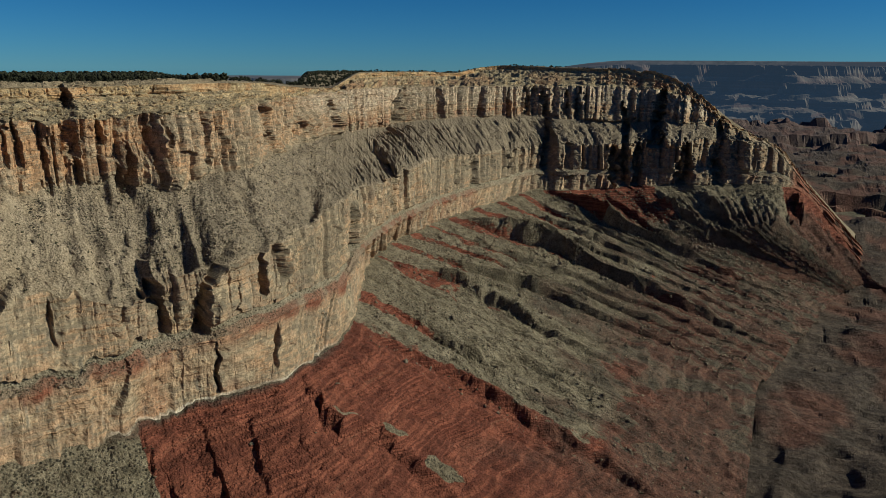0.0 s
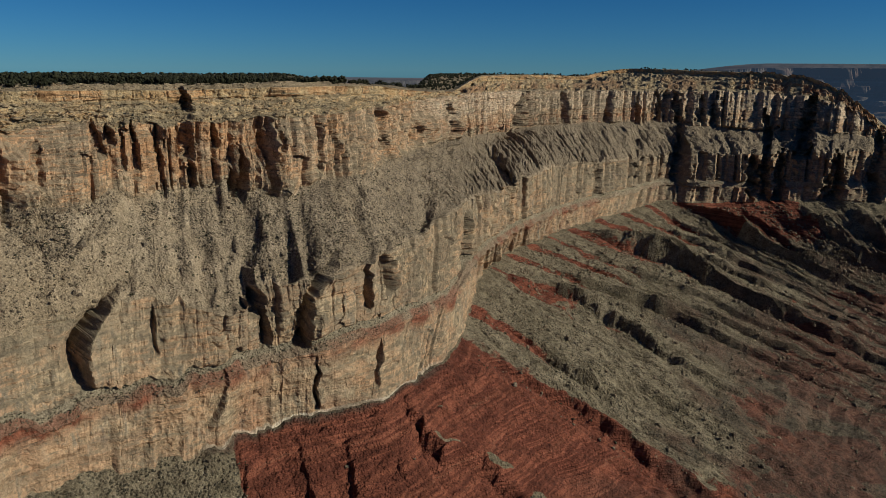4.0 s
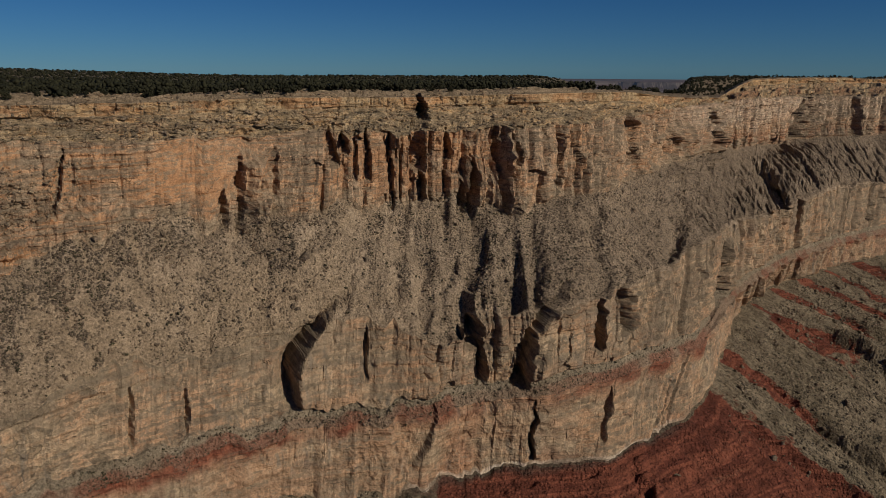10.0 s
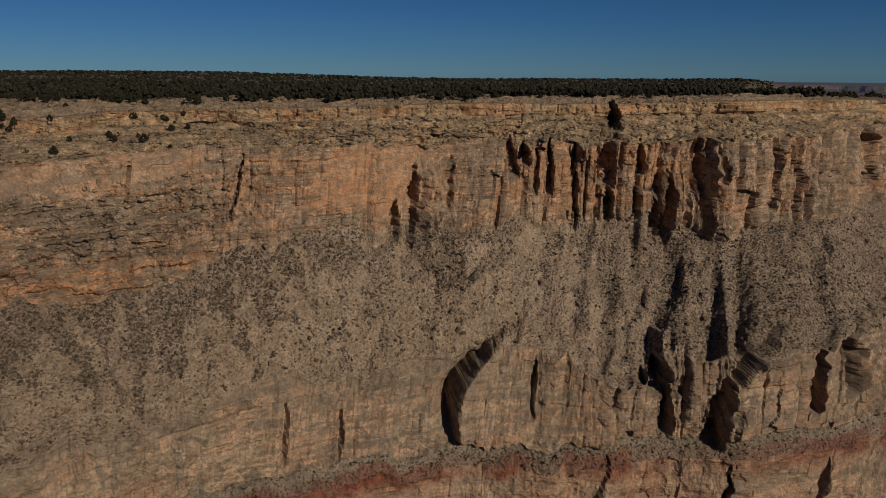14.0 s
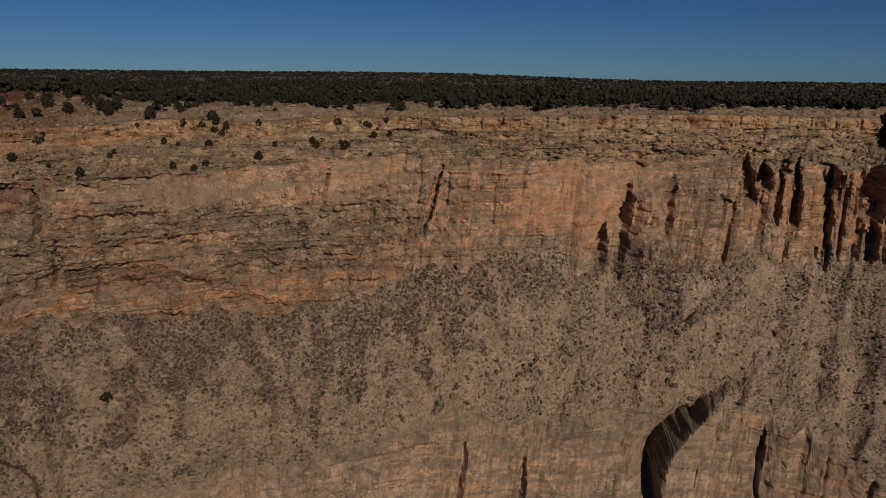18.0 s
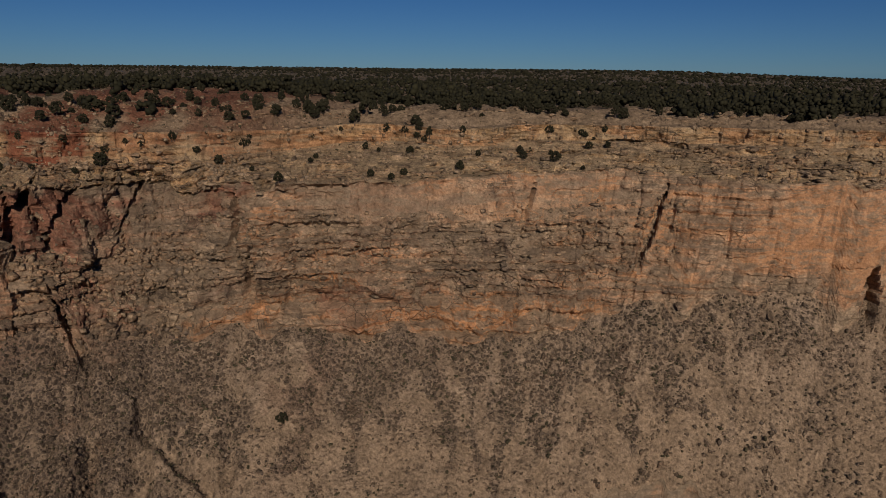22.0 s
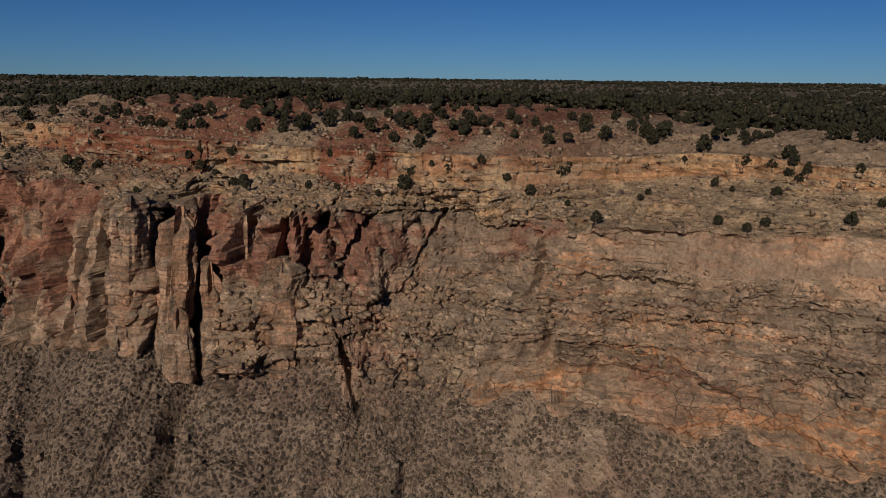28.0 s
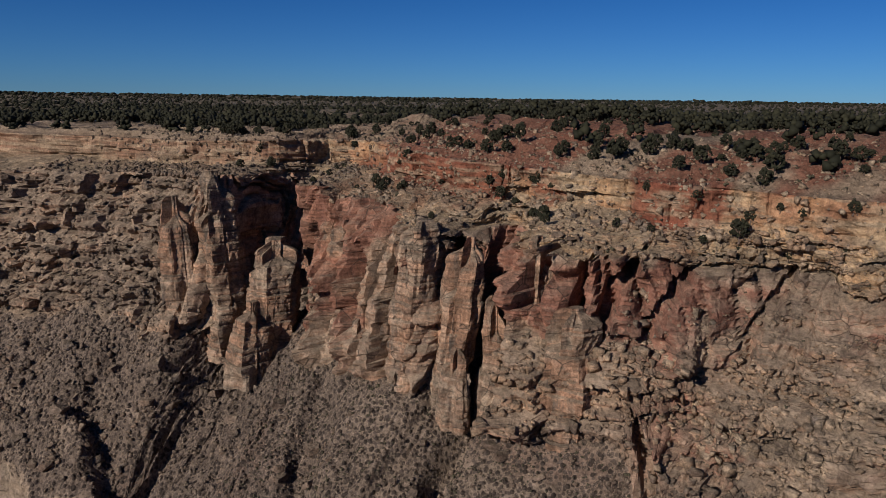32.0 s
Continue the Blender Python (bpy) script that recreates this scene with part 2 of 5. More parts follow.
def shale(name):
    """Red layered shale under grey talus; the mask 'red' tells where the shale is bare."""
    k = Nodes(name, 0.95)
    z = k.n.new("ShaderNodeTexNoise")
    z.inputs["Scale"].default_value, z.inputs["Detail"].default_value = 1.0, 5.0
    k.l.new(k.scaled(0.012, 0.012, 0.95), z.inputs["Vector"])
    z = z.outputs["Fac"]
    red = k.mix(k.ramp(z, 0.41, 0.59), (0.15, 0.048, 0.031), (0.26, 0.088, 0.054))
    red = k.mix(k.math("MULTIPLY", k.ramp(z, 0.62, 0.72), 0.5), red, (0.30, 0.15, 0.10))
    patch = k.noise(0.03, 5, 0.6)
    grey = k.mix(k.ramp(patch, 0.38, 0.64), (0.20, 0.158, 0.106), (0.265, 0.210, 0.145))
    spots, stones = k.cells(0.85), k.cells(0.42)
    many = k.math("ADD", 0.35, k.math("MULTIPLY", k.ramp(k.noise(0.07, 4, 0.6), 0.40, 0.62), 0.6))
    grey = k.mix(k.math("MULTIPLY", k.ramp(spots, 0.42, 0.30), many), grey, (0.085, 0.072, 0.053))
    grey = k.mix(k.math("MULTIPLY", k.ramp(stones, 0.26, 0.18), many), grey, (0.06, 0.052, 0.04))
    grey = k.mix(k.math("MULTIPLY", k.ramp(k.cells(1.25), 0.30, 0.20), 0.75), grey, (0.36, 0.30, 0.215))
    edge = k.math("ADD", k.attribute("red"), k.math("MULTIPLY", k.math("SUBTRACT", k.noise(0.22, 5, 0.65), 0.5), 0.9))
    c = k.mix(k.ramp(edge, 0.42, 0.58), grey, red)
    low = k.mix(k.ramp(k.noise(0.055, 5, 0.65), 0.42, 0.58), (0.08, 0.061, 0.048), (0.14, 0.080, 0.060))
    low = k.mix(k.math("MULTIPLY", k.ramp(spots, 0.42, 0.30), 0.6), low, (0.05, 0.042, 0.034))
    c = k.mix(k.math("MULTIPLY", k.attribute("stone_haze"), 0.9), c, low)
    grain = k.noise(1.0, 8, 0.8)
    coarse = k.noise(0.16, 6, 0.7)
    c = k.mix(0.6, c, k.mix(k.ramp(grain, 0.28, 0.72), (0.12, 0.12, 0.12), (0.88, 0.88, 0.88)), "OVERLAY")
    c = k.mix(0.6, c, k.mix(k.ramp(coarse, 0.32, 0.68), (0.22, 0.21, 0.20), (0.74, 0.74, 0.74)), "OVERLAY")
    h = k.math("ADD", k.math("MULTIPLY", grain, 1.0), k.math("MULTIPLY", k.math("MULTIPLY", z, 0.9), k.attribute("red")))
    h = k.math("ADD", h, k.math("MULTIPLY", k.ramp(spots, 0.5, 0.2), 0.6))
    return k.finish(c, h, 1.0, 1.0)


def plain(name, a, b, scale, rough=0.9):
    k = Nodes(name, rough)
    n = k.noise(scale, 5, 0.65)
    return k.finish(k.mix(k.ramp(n, 0.3, 0.7), a, b), n, 0.5, 0.1)


def foliage(name, dark, light):
    k = Nodes(name, 0.8)
    k.geo2 = k.geo.outputs["Random Per Island"]
    c = k.mix(k.geo2, dark, light)
    info = k.n.new("ShaderNodeObjectInfo")
    c = k.mix(k.math("MULTIPLY", info.outputs["Random"], 0.4), c, light)
    return k.finish(c)


M_RIM = rock("rim_limestone", (0.465, 0.345, 0.205), (0.51, 0.325, 0.17), (0.18, 0.145, 0.105), (0.27, 0.095, 0.055), 0.45, grit=(0.335, 0.26, 0.168), harsh=0.85)
M_MAIN = rock("cliff_limestone", (0.50, 0.365, 0.245), (0.51, 0.30, 0.175), (0.16, 0.12, 0.09), (0.35, 0.145, 0.092), 0.5, grit=(0.29, 0.225, 0.155), harsh=0.75)
M_LOW = rock("lower_limestone", (0.43, 0.325, 0.215), (0.45, 0.285, 0.175), (0.24, 0.20, 0.155), (0.28, 0.10, 0.06), 0.45, harsh=0.58, drapes=0.25)
M_TALUS = debris("talus", (0.37, 0.282, 0.196), (0.135, 0.103, 0.080), (0.44, 0.338, 0.238), (0.26, 0.13, 0.085))
M_LEDGE = debris("ledge_earth", (0.25, 0.20, 0.14), (0.13, 0.12, 0.09), (0.31, 0.25, 0.18), (0.25, 0.10, 0.065))
M_SHALE = shale("shale")
M_SOIL = debris("plateau_soil", (0.22, 0.165, 0.11), (0.07, 0.07, 0.05), (0.29, 0.22, 0.15), (0.20, 0.088, 0.055), 0.35)
# Canyon floor: the stones colour is painted haze, a paler mauve for the distance.
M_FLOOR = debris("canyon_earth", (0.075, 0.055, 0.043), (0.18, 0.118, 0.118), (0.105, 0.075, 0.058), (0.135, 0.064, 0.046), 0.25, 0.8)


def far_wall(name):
    """The far side of the canyon: pale and rust beds, the blue air haze put in as a glow."""
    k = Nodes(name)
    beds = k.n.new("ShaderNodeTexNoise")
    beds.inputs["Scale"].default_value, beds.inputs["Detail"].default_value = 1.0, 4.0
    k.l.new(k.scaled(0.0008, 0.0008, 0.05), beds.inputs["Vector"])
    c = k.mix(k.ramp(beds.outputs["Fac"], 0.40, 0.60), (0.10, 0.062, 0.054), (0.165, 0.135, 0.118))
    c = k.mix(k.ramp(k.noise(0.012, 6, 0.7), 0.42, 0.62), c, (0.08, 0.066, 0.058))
    # Faint blue emission stands for the haze; the rock gives off no light.
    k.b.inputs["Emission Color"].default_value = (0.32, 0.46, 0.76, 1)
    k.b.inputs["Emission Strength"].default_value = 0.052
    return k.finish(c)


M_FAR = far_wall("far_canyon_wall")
M_BOULDER = rock("boulder_stone", (0.21, 0.168, 0.13), (0.235, 0.165, 0.115), (0.13, 0.11, 0.09), None, 0.3)
M_TOWER = rock("tower_stone", (0.37, 0.285, 0.20), (0.43, 0.255, 0.155), (0.16, 0.13, 0.10), None, 0.6)
M_SLAB = rock("slab_stone", (0.40, 0.315, 0.215), (0.43, 0.29, 0.18), (0.20, 0.165, 0.13), None, 0.4)
M_BARK = plain("bark", (0.10, 0.07, 0.05), (0.17, 0.12, 0.09), 6.0)
M_LEAF = foliage("juniper_leaf", (0.013, 0.014, 0.008), (0.038, 0.037, 0.019))
M_BRUSH = foliage("brush_leaf", (0.045, 0.042, 0.025), (0.105, 0.092, 0.055))


# ---- noise in arrays ----
def hashed(*ints):
    h = np.full(np.broadcast(*ints).shape, 2166136261, np.uint32)
    for n, i in enumerate(ints):
        h = (h ^ (np.asarray(i).astype(np.int64) & 0xFFFFFFFF).astype(np.uint32)) * np.uint32(16777619)
        h ^= h >> np.uint32(13)
        h *= np.uint32(0x5BD1E995 + 2 * n)
        h ^= h >> np.uint32(15)
    return h.astype(np.float64) / 4294967296.0


def value2(x, y, seed=0):
    """Smooth noise of two coordinates, from -1 to 1."""
    ix, iy = np.floor(x), np.floor(y)
    fx, fy = x - ix, y - iy
    fx, fy = fx * fx * fx * (fx * (6 * fx - 15) + 10), fy * fy * fy * (fy * (6 * fy - 15) + 10)
    a, b = hashed(ix, iy, seed), hashed(ix + 1, iy, seed)
    c, d = hashed(ix, iy + 1, seed), hashed(ix + 1, iy + 1, seed)
    return 2 * ((a + (b - a) * fx) * (1 - fy) + (c + (d - c) * fx) * fy) - 1


def fbm2(x, y, octaves=4, seed=0, gain=0.5):
    total, size = 0, 1.0
    for n in range(octaves):
        total = total + size * value2(x * 2**n + 17.3 * n, y * 2**n - 9.1 * n, seed + n)
        size *= gain
    return total


def voronoi2(x, y, seed=0):
    """The random number of the nearest cell, and the distance to the cell's edge."""
    ix, iy = np.floor(x), np.floor(y)
    best, second = np.full(x.shape, 9.0), np.full(x.shape, 9.0)
    who = np.zeros(x.shape)
    for dx in (-1, 0, 1):
        for dy in (-1, 0, 1):
            cx, cy = ix + dx, iy + dy
            px, py = cx + hashed(cx, cy, seed), cy + hashed(cx, cy, seed + 7)
            d = np.hypot(x - px, y - py)
            near = d < best
            second = np.where(near, best, np.minimum(second, d))
            who = np.where(near, hashed(cx, cy, seed + 13), who)
            best = np.where(near, d, best)
    return who, second - best, best


def step(x, low, high):
    t = np.clip((x - low) / (high - low), 0, 1)
    return t * t * (3 - 2 * t)


# ---- the plan: beds of the cliff ----
# Each bed runs round the hub; rows of heading to the left of +y in degrees, metres from the hub, and height.
HUB = np.array([-25.0, -60.0])
RIM = [(130, 300, -5), (95, 262, -5), (77, 245, -6), (69, 240, -5), (67.5, 258, -5), (62.5, 256, -5), (60, 236, -5), (54, 227, -6), (44.6, 226, -7), (38, 232, -7.5), (33.5, 239, -7.7),
       (30.5, 258, -8.5), (27, 268, -7), (21.7, 263, -8), (17.9, 277, -7), (5, 289, -6.5), (-3.6, 305, -5.5), (-12, 327, -6),
       (-20, 345, -5), (-25, 388, -5), (-26.6, 424, -6), (-28.4, 452, -8.5), (-30.3, 505, -11), (-32.1, 565, -12.5), (-32.7, 625, -8), (-33.9, 700, -2), (-36, 795, -1),
       (-39.5, 868, -1), (-41.3, 900, -3), (-43, 935, 4), (-44.7, 956, 8), (-48, 918, 6), (-51, 898, 4), (-53, 884, 5), (-55, 872, 5),
       (-57, 862, -1), (-59.2, 850, -12), (-60.5, 836, -32), (-61.7, 849, -47), (-63.2, 855, -65), (-65.1, 860, -66), (-66.4, 860, -88), (-67.1, 862, -110),
       (-69.3, 880, -142), (-72, 890, -192)]
CAP = [(130, 268, -17), (95, 232, -14), (70.5, 220, -13), (69.4, 215, -12), (68.2, 216, -12.5), (67.6, 246, -12), (65.2, 246, -12.5), (63.7, 222, -13.3), (61.4, 219.5, -13.6), (56.7, 217, -13.6), (55.3, 212, -15.5), (51.4, 204, -17.5), (50.7, 222, -17), (47.6, 222, -17), (46.8, 209, -17), (42.7, 214, -17), (38.2, 234, -20),
       (37, 238, -20), (29.6, 234, -18), (24.4, 241, -20), (12, 272, -17), (6.5, 271, -18.5), (-6.6, 304, -17.5), (-12, 306, -18), (-18.8, 322, -18), (-24, 350, -17),
       (-28, 410, -15), (-31, 495, -14), (-34, 590, -14), (-37.5, 725, -15), (-41, 775, -16), (-45, 805, -16), (-49, 822, -16), (-53, 832, -15),
       (-56, 834, -18), (-57, 832, -18.5), (-59.2, 830, -25), (-60.5, 830, -36), (-61.8, 840, -51), (-63.2, 845, -66.5), (-65.1, 845, -67.5), (-66.4, 848, -89), (-67.2, 856, -110), (-69, 874, -140), (-72, 886, -193)]
FOOT = [(130, 250, -46), (77, 200, -46), (72.7, 197, -46), (68.5, 202, -42), (66.7, 230, -42), (63.4, 230, -42), (61.9, 211, -43), (58, 203, -43), (51.7, 198, -44.5), (50.5, 200, -44), (49.8, 212, -43), (47.5, 212, -43), (46.7, 200, -43.5), (40.5, 205, -45), (34.5, 207, -51),
        (26, 221, -54), (20, 230, -54), (14.2, 238, -52), (11, 250, -45), (6.2, 262, -36), (2, 270, -38), (-1, 277, -42), (-5.5, 270, -43), (-8, 287, -44), (-13, 303, -45),
        (-20, 312, -45), (-26, 340, -44), (-30, 445, -42), (-32.2, 515, -42), (-35.7, 655, -49), (-38.7, 705, -46), (-44.8, 775, -45),
        (-49, 796, -47), (-53.4, 806, -51), (-58, 812, -50), (-60.5, 815, -55), (-61.8, 828, -62), (-63.2, 834, -67.5), (-65.1, 839, -68.5), (-66.4, 844, -91), (-67.2, 852, -110.5), (-69, 871, -140.5), (-72, 883, -194)]
BROW = [(130, 215, -75), (77, 168, -73), (65, 172, -72), (52, 165, -70), (40, 172, -72), (30, 180, -75), (17, 199, -75), (10.7, 213, -75), (5, 229, -75),
        (-2.5, 240, -74), (-4.6, 243, -73), (-7, 249, -72), (-14.5, 248, -75), (-18.8, 255, -74), (-22.4, 259, -72), (-26.6, 281, -72),
        (-30.8, 331, -70), (-33, 380, -66), (-37, 480, -70), (-40.2, 605, -72), (-41.4, 635, -74), (-47.2, 748, -78), (-53, 766, -71), (-56, 768, -69.5),
        (-60, 784, -67.5), (-62, 812, -67), (-65.1, 834, -70), (-66.4, 840, -92), (-67.2, 848, -111), (-69, 868, -141), (-72, 880, -195)]
LEDGE = [(130, 205, -94), (65, 160, -94), (40, 162, -94), (21.5, 190, -94), (12, 205, -94), (7.5, 211, -94), (0.5, 220, -94), (-5.7, 232, -94), (-13.3, 235, -95),
         (-18.5, 250, -93), (-23, 254, -91), (-28, 278, -92), (-32.3, 318, -93), (-34, 388, -94), (-36.5, 468, -96), (-38.8, 530, -97), (-41.5, 592, -98),
         (-46, 690, -98), (-48, 735, -97), (-49.7, 730, -97), (-53, 752, -96), (-56.4, 758, -95), (-60, 774, -95), (-62.8, 803, -96), (-66.4, 828, -100), (-67.2, 842, -112), (-69, 863, -143), (-72, 875, -197)]
BASE = [(130, 195, -118), (65, 150, -118), (40, 151, -118), (21.5, 178, -118), (7.5, 203, -118), (-5, 222, -118), (-13.7, 225, -118), (-17.6, 242, -118), (-22.7, 246, -118),
        (-27.5, 253, -118), (-32.5, 295, -118), (-33.1, 312, -118), (-33.9, 375, -118), (-35.1, 447, -117), (-36.1, 475, -116), (-38.8, 525, -117),
        (-41.5, 584, -117), (-46, 668, -116), (-48.1, 722, -115), (-49.7, 714, -115), (-53, 740, -114), (-56.4, 748, -111), (-60, 764, -110), (-62.8, 794, -111),
        (-66.4, 818, -112), (-67.5, 838, -118), (-69, 858, -147), (-72, 868, -201)]
# The slopes under the cliff fall away square to it: heading at the cliff's base, then the place reached.
FAN = [(130, 130, 140, -155), (65, 65, 115, -150), (7.5, 6, 155, -152), (-13.7, -18, 172, -158), (-22.7, -26, 197, -152), (-27.5, -31.8, 222, -148), (-33, -50.3, 305, -170),
       (-36, -49.6, 486, -160), (-41.5, -53, 582, -155), (-46, -54.2, 666, -152), (-49.7, -55.9, 680, -148), (-53, -58.5, 692, -147), (-56.4, -60.5, 706, -146),
       (-60, -63, 728, -146), (-65, -66.2, 765, -145), (-68, -68.4, 820, -147), (-72, -72.3, 860, -209)]
TOE = [(130, 130, 60, -225), (65, 65, 55, -225), (7.5, 0, 75, -222), (-13.7, -40, 100, -222), (-22.7, -55, 135, -222), (-27.5, -60, 190, -222), (-33, -67.9, 318, -218),
       (-36, -66.7, 510, -216), (-41.5, -68.4, 599, -216), (-46, -69.4, 669, -216), (-49.7, -69.8, 715, -216), (-53, -70.2, 750, -216), (-56.4, -70.6, 785, -216),
       (-60, -71, 805, -216), (-65, -71.6, 830, -216), (-68, -72.4, 850, -216), (-72, -74, 852, -222)]
LAST = -72.0


def along(bed, heads):
    """Places of a bed at the given headings."""
    rows = np.array(bed, float)[::-1]
    if rows.shape[1] == 3:
        rows = np.c_[rows[:, 0], rows]
    own, r, z = (np.interp(heads, rows[:, 0], rows[:, c]) for c in (1, 2, 3))
    a = np.radians(own)
    return np.stack([HUB[0] - r * np.sin(a), HUB[1] + r * np.cos(a), z], -1)


def eased(a, sigma):
    reach = int(3 * sigma) + 1
    w = np.exp(-0.5 * (np.arange(-reach, reach + 1) / sigma) ** 2)
    p = np.pad(a, ((reach, reach), (0, 0)), mode="edge")
    return np.stack([np.convolve(p[:, c], w / w.sum(), "valid") for c in range(a.shape[1])], -1)


# Columns: closer together where the cliff is near.
dense = np.linspace(130, LAST, 24000)
steps = np.zeros(len(dense))
for bed in (CAP, FOOT, BROW, BASE):
    at = along(bed, dense)
    far = np.hypot(at[:, 0], at[:, 1] - 10)
    d = np.r_[0, np.hypot(*np.diff(at[:, :2], axis=0).T)] / np.clip(0.53 * far / 190, 0.46, 2.8)
    steps = np.maximum(steps, np.where(dense > 82, d * 0.3, d))
count = np.cumsum(steps)
NCOL = int(count[-1])
heads = np.interp(np.linspace(0, count[-1], NCOL), count, dense)
rim, cap, foot, brow, ledge, base, fan, toe = (eased(along(b, heads), 7) for b in (RIM, CAP, FOOT, BROW, LEDGE, BASE, FAN, TOE))

# The headland at the end of the cliff turns back towards the open canyon.
nearer = 1 - 0.045 * step(-heads, 53, 68)
turn_at = np.array([-25.0, -72.0, 2.5])
for line in (rim, cap, foot, brow, ledge, base, fan, toe):
    line[:] = turn_at + (line - turn_at) * nearer[:, None]


def inward(lines):
    """Unit vectors out of the cliff, level, for a line of places."""
    t = np.gradient(eased(lines[:, :2], 25), axis=0)
    n = np.stack([t[:, 1], -t[:, 0]], -1)
    return n / (np.linalg.norm(n, axis=1, keepdims=True) + 1e-9)


out_top, out_low = inward(cap), inward(base)


def ragged(upper, line, lower, large, small, seed):
    """A bed line that climbs and sinks unevenly between its neighbours."""
    run = np.r_[0, np.cumsum(np.hypot(*np.diff(line[:, :2], axis=0).T))]
    n = (large * fbm2(run / 24, run * 0, 3, seed) + small * fbm2(run / 6.5, run * 0, 4, seed + 5))[:, None] * (1 - 0.75 * step(heads, -17, -24))[:, None]
    return line + np.maximum(n, 0) * (upper - line) + np.maximum(-n, 0) * (lower - line)


crags = step(heads, -51, -54) * (1 - step(heads, -66, -67)) * 0.5 * (6.0 * (hashed(np.floor(heads * 1.7), np.floor(heads * 0), 251) - 0.6) + 4.0 * (hashed(np.floor(heads * 4.3), np.floor(heads * 0), 252) - 0.5) + 3 * fbm2(heads * 2.2, heads * 0, 4, 253))
for line, share in ((rim, 1.0), (cap, 0.8), (foot, 0.4)):
    line[:, 2] += share * crags
cap, foot, brow, ledge, base = (ragged(rim, cap, foot, 0.05, 0.05, 201), ragged(cap, foot, brow, 0.13, 0.06, 211), ragged(foot, brow, ledge, 0.12, 0.06, 221),
                                ragged(brow, ledge, base, 0.05, 0.06, 231), ragged(ledge, base, fan, 0.04, 0.04, 241))
sill = rim + np.c_[out_top * 1.5, -4.4 - 1.4 * step(heads, 22, 34)]
sill[:, 2] = np.maximum(sill[:, 2], cap[:, 2] + 1.0)
shelf = ledge + np.c_[out_low * 3.5, np.full(NCOL, -5.0)]
away = rim[:, :2] - HUB
away /= np.linalg.norm(away, axis=1, keepdims=True)
side_canyon = step(heads, -20, -23) * step(heads, -30, -27.5)
headland = step(heads, -55, -59)
plain_lines = []
for far, lift in ((5000, 9.0), (3300, 8.0), (2100, 6.5), (1300, 5.0), (800, 4.0), (480, 3.0), (300, 2.4), (190, 1.8), (120, 1.3), (70, 0.9), (38, 0.6), (18, 0.35), (8, 0.15)):
    z = rim[:, 2] + lift * step(np.full(NCOL, far), 0, 900) + lift * 0.3 + 2.0 * fbm2(heads / 9.0, np.full(NCOL, far / 400.0), 3, 5) * min(1, far / 200)
    z = np.where(heads > -25, np.maximum(z, -6.0 + lift), z)
    z = z - 0.009 * far * step(heads, 24, 2) * (1 - side_canyon)
    z = z - side_canyon * 130 * step(np.full(NCOL, far), 60, 420)
    z = z + (-225 - z) * headland * step(np.full(NCOL, far), 5, 250)
    z = z - 240 * step(heads, -30, -36) * step(np.full(NCOL, far), 420, 1100) * (1 - headland)
    z = z + (-1.5 - z) * step(heads, -27.5, -30) * (1 - step(heads, -34, -36)) * step(np.full(NCOL, far), 50, 240) * (1 - step(np.full(NCOL, far), 500, 900))
    line = np.c_[rim[:, :2] + away * far, z]
    plain_lines.append(eased(line, 12))

# Rows: each bed down the face.
LINES = plain_lines + [rim, sill, cap, foot, brow, ledge, shelf, base, fan, toe]
PLATEAU = len(plain_lines)
ROWS = [1, 2, 2, 3, 3, 4, 5, 6, 6, 8, 10, 12, 12] + [18, 44, 92, 84, 60, 14, 44, 74, 56]
blocks, bed_of = [], []
for n, rows in enumerate(ROWS):
    f = np.arange(rows) / rows
    blocks.append(LINES[n][None] + (LINES[n + 1] - LINES[n])[None] * f[:, None, None])
    bed_of.append(n - PLATEAU + f)
blocks.append(LINES[-1][None])
bed_of.append([len(ROWS) - PLATEAU])
SHEET = np.concatenate(blocks)
V = np.concatenate(bed_of)[:, None] * np.ones((1, NCOL))  # 0 rim, 1 sill, 2 cap, 3 foot, 4 brow, 5 ledge, 6 shelf, 7 base, 8 fan, 9 toe
arc = np.r_[0, np.cumsum(np.hypot(*np.diff(brow[:, :2] * 0.5 + cap[:, :2] * 0.5, axis=0).T))]
H = np.ones((len(V), 1)) * heads[None]
# Gullies and streaks follow the fall of the slope, square to the cliff, not the lines towards the hub.
fall = np.interp(-heads, [-60, -30, 0, 8, 22, 28, 34, 42, 52, 60], [2.5, 1.5, 0.5, 1.2, 1.8, 4.5, 4.5, 2.2, 1.2, 0.0])
square = np.zeros(NCOL)
for c in range(0, NCOL, 4):
    near = np.abs(heads - heads[c]) < 7
    side = (foot[near, :2] - cap[c, :2]) @ np.array([-out_top[c, 1], out_top[c, 0]])
    square[c:c + 4] = heads[near][int(np.abs(side).argmin())] - heads[c]
square = eased(np.clip(square, -4, 4)[:, None], 12)[:, 0] * step(heads, 8, 20)
S = np.interp(-(H + fall[None] * (np.clip(V, 3, 4) - 3) - square[None] * (np.clip(V, 2, 3) - 2)), -heads, arc)
Z = SHEET[..., 2]


def band(low, high, soft=0.12):
    return step(V, low - soft, low + soft) * (1 - step(V, high - soft, high + soft))


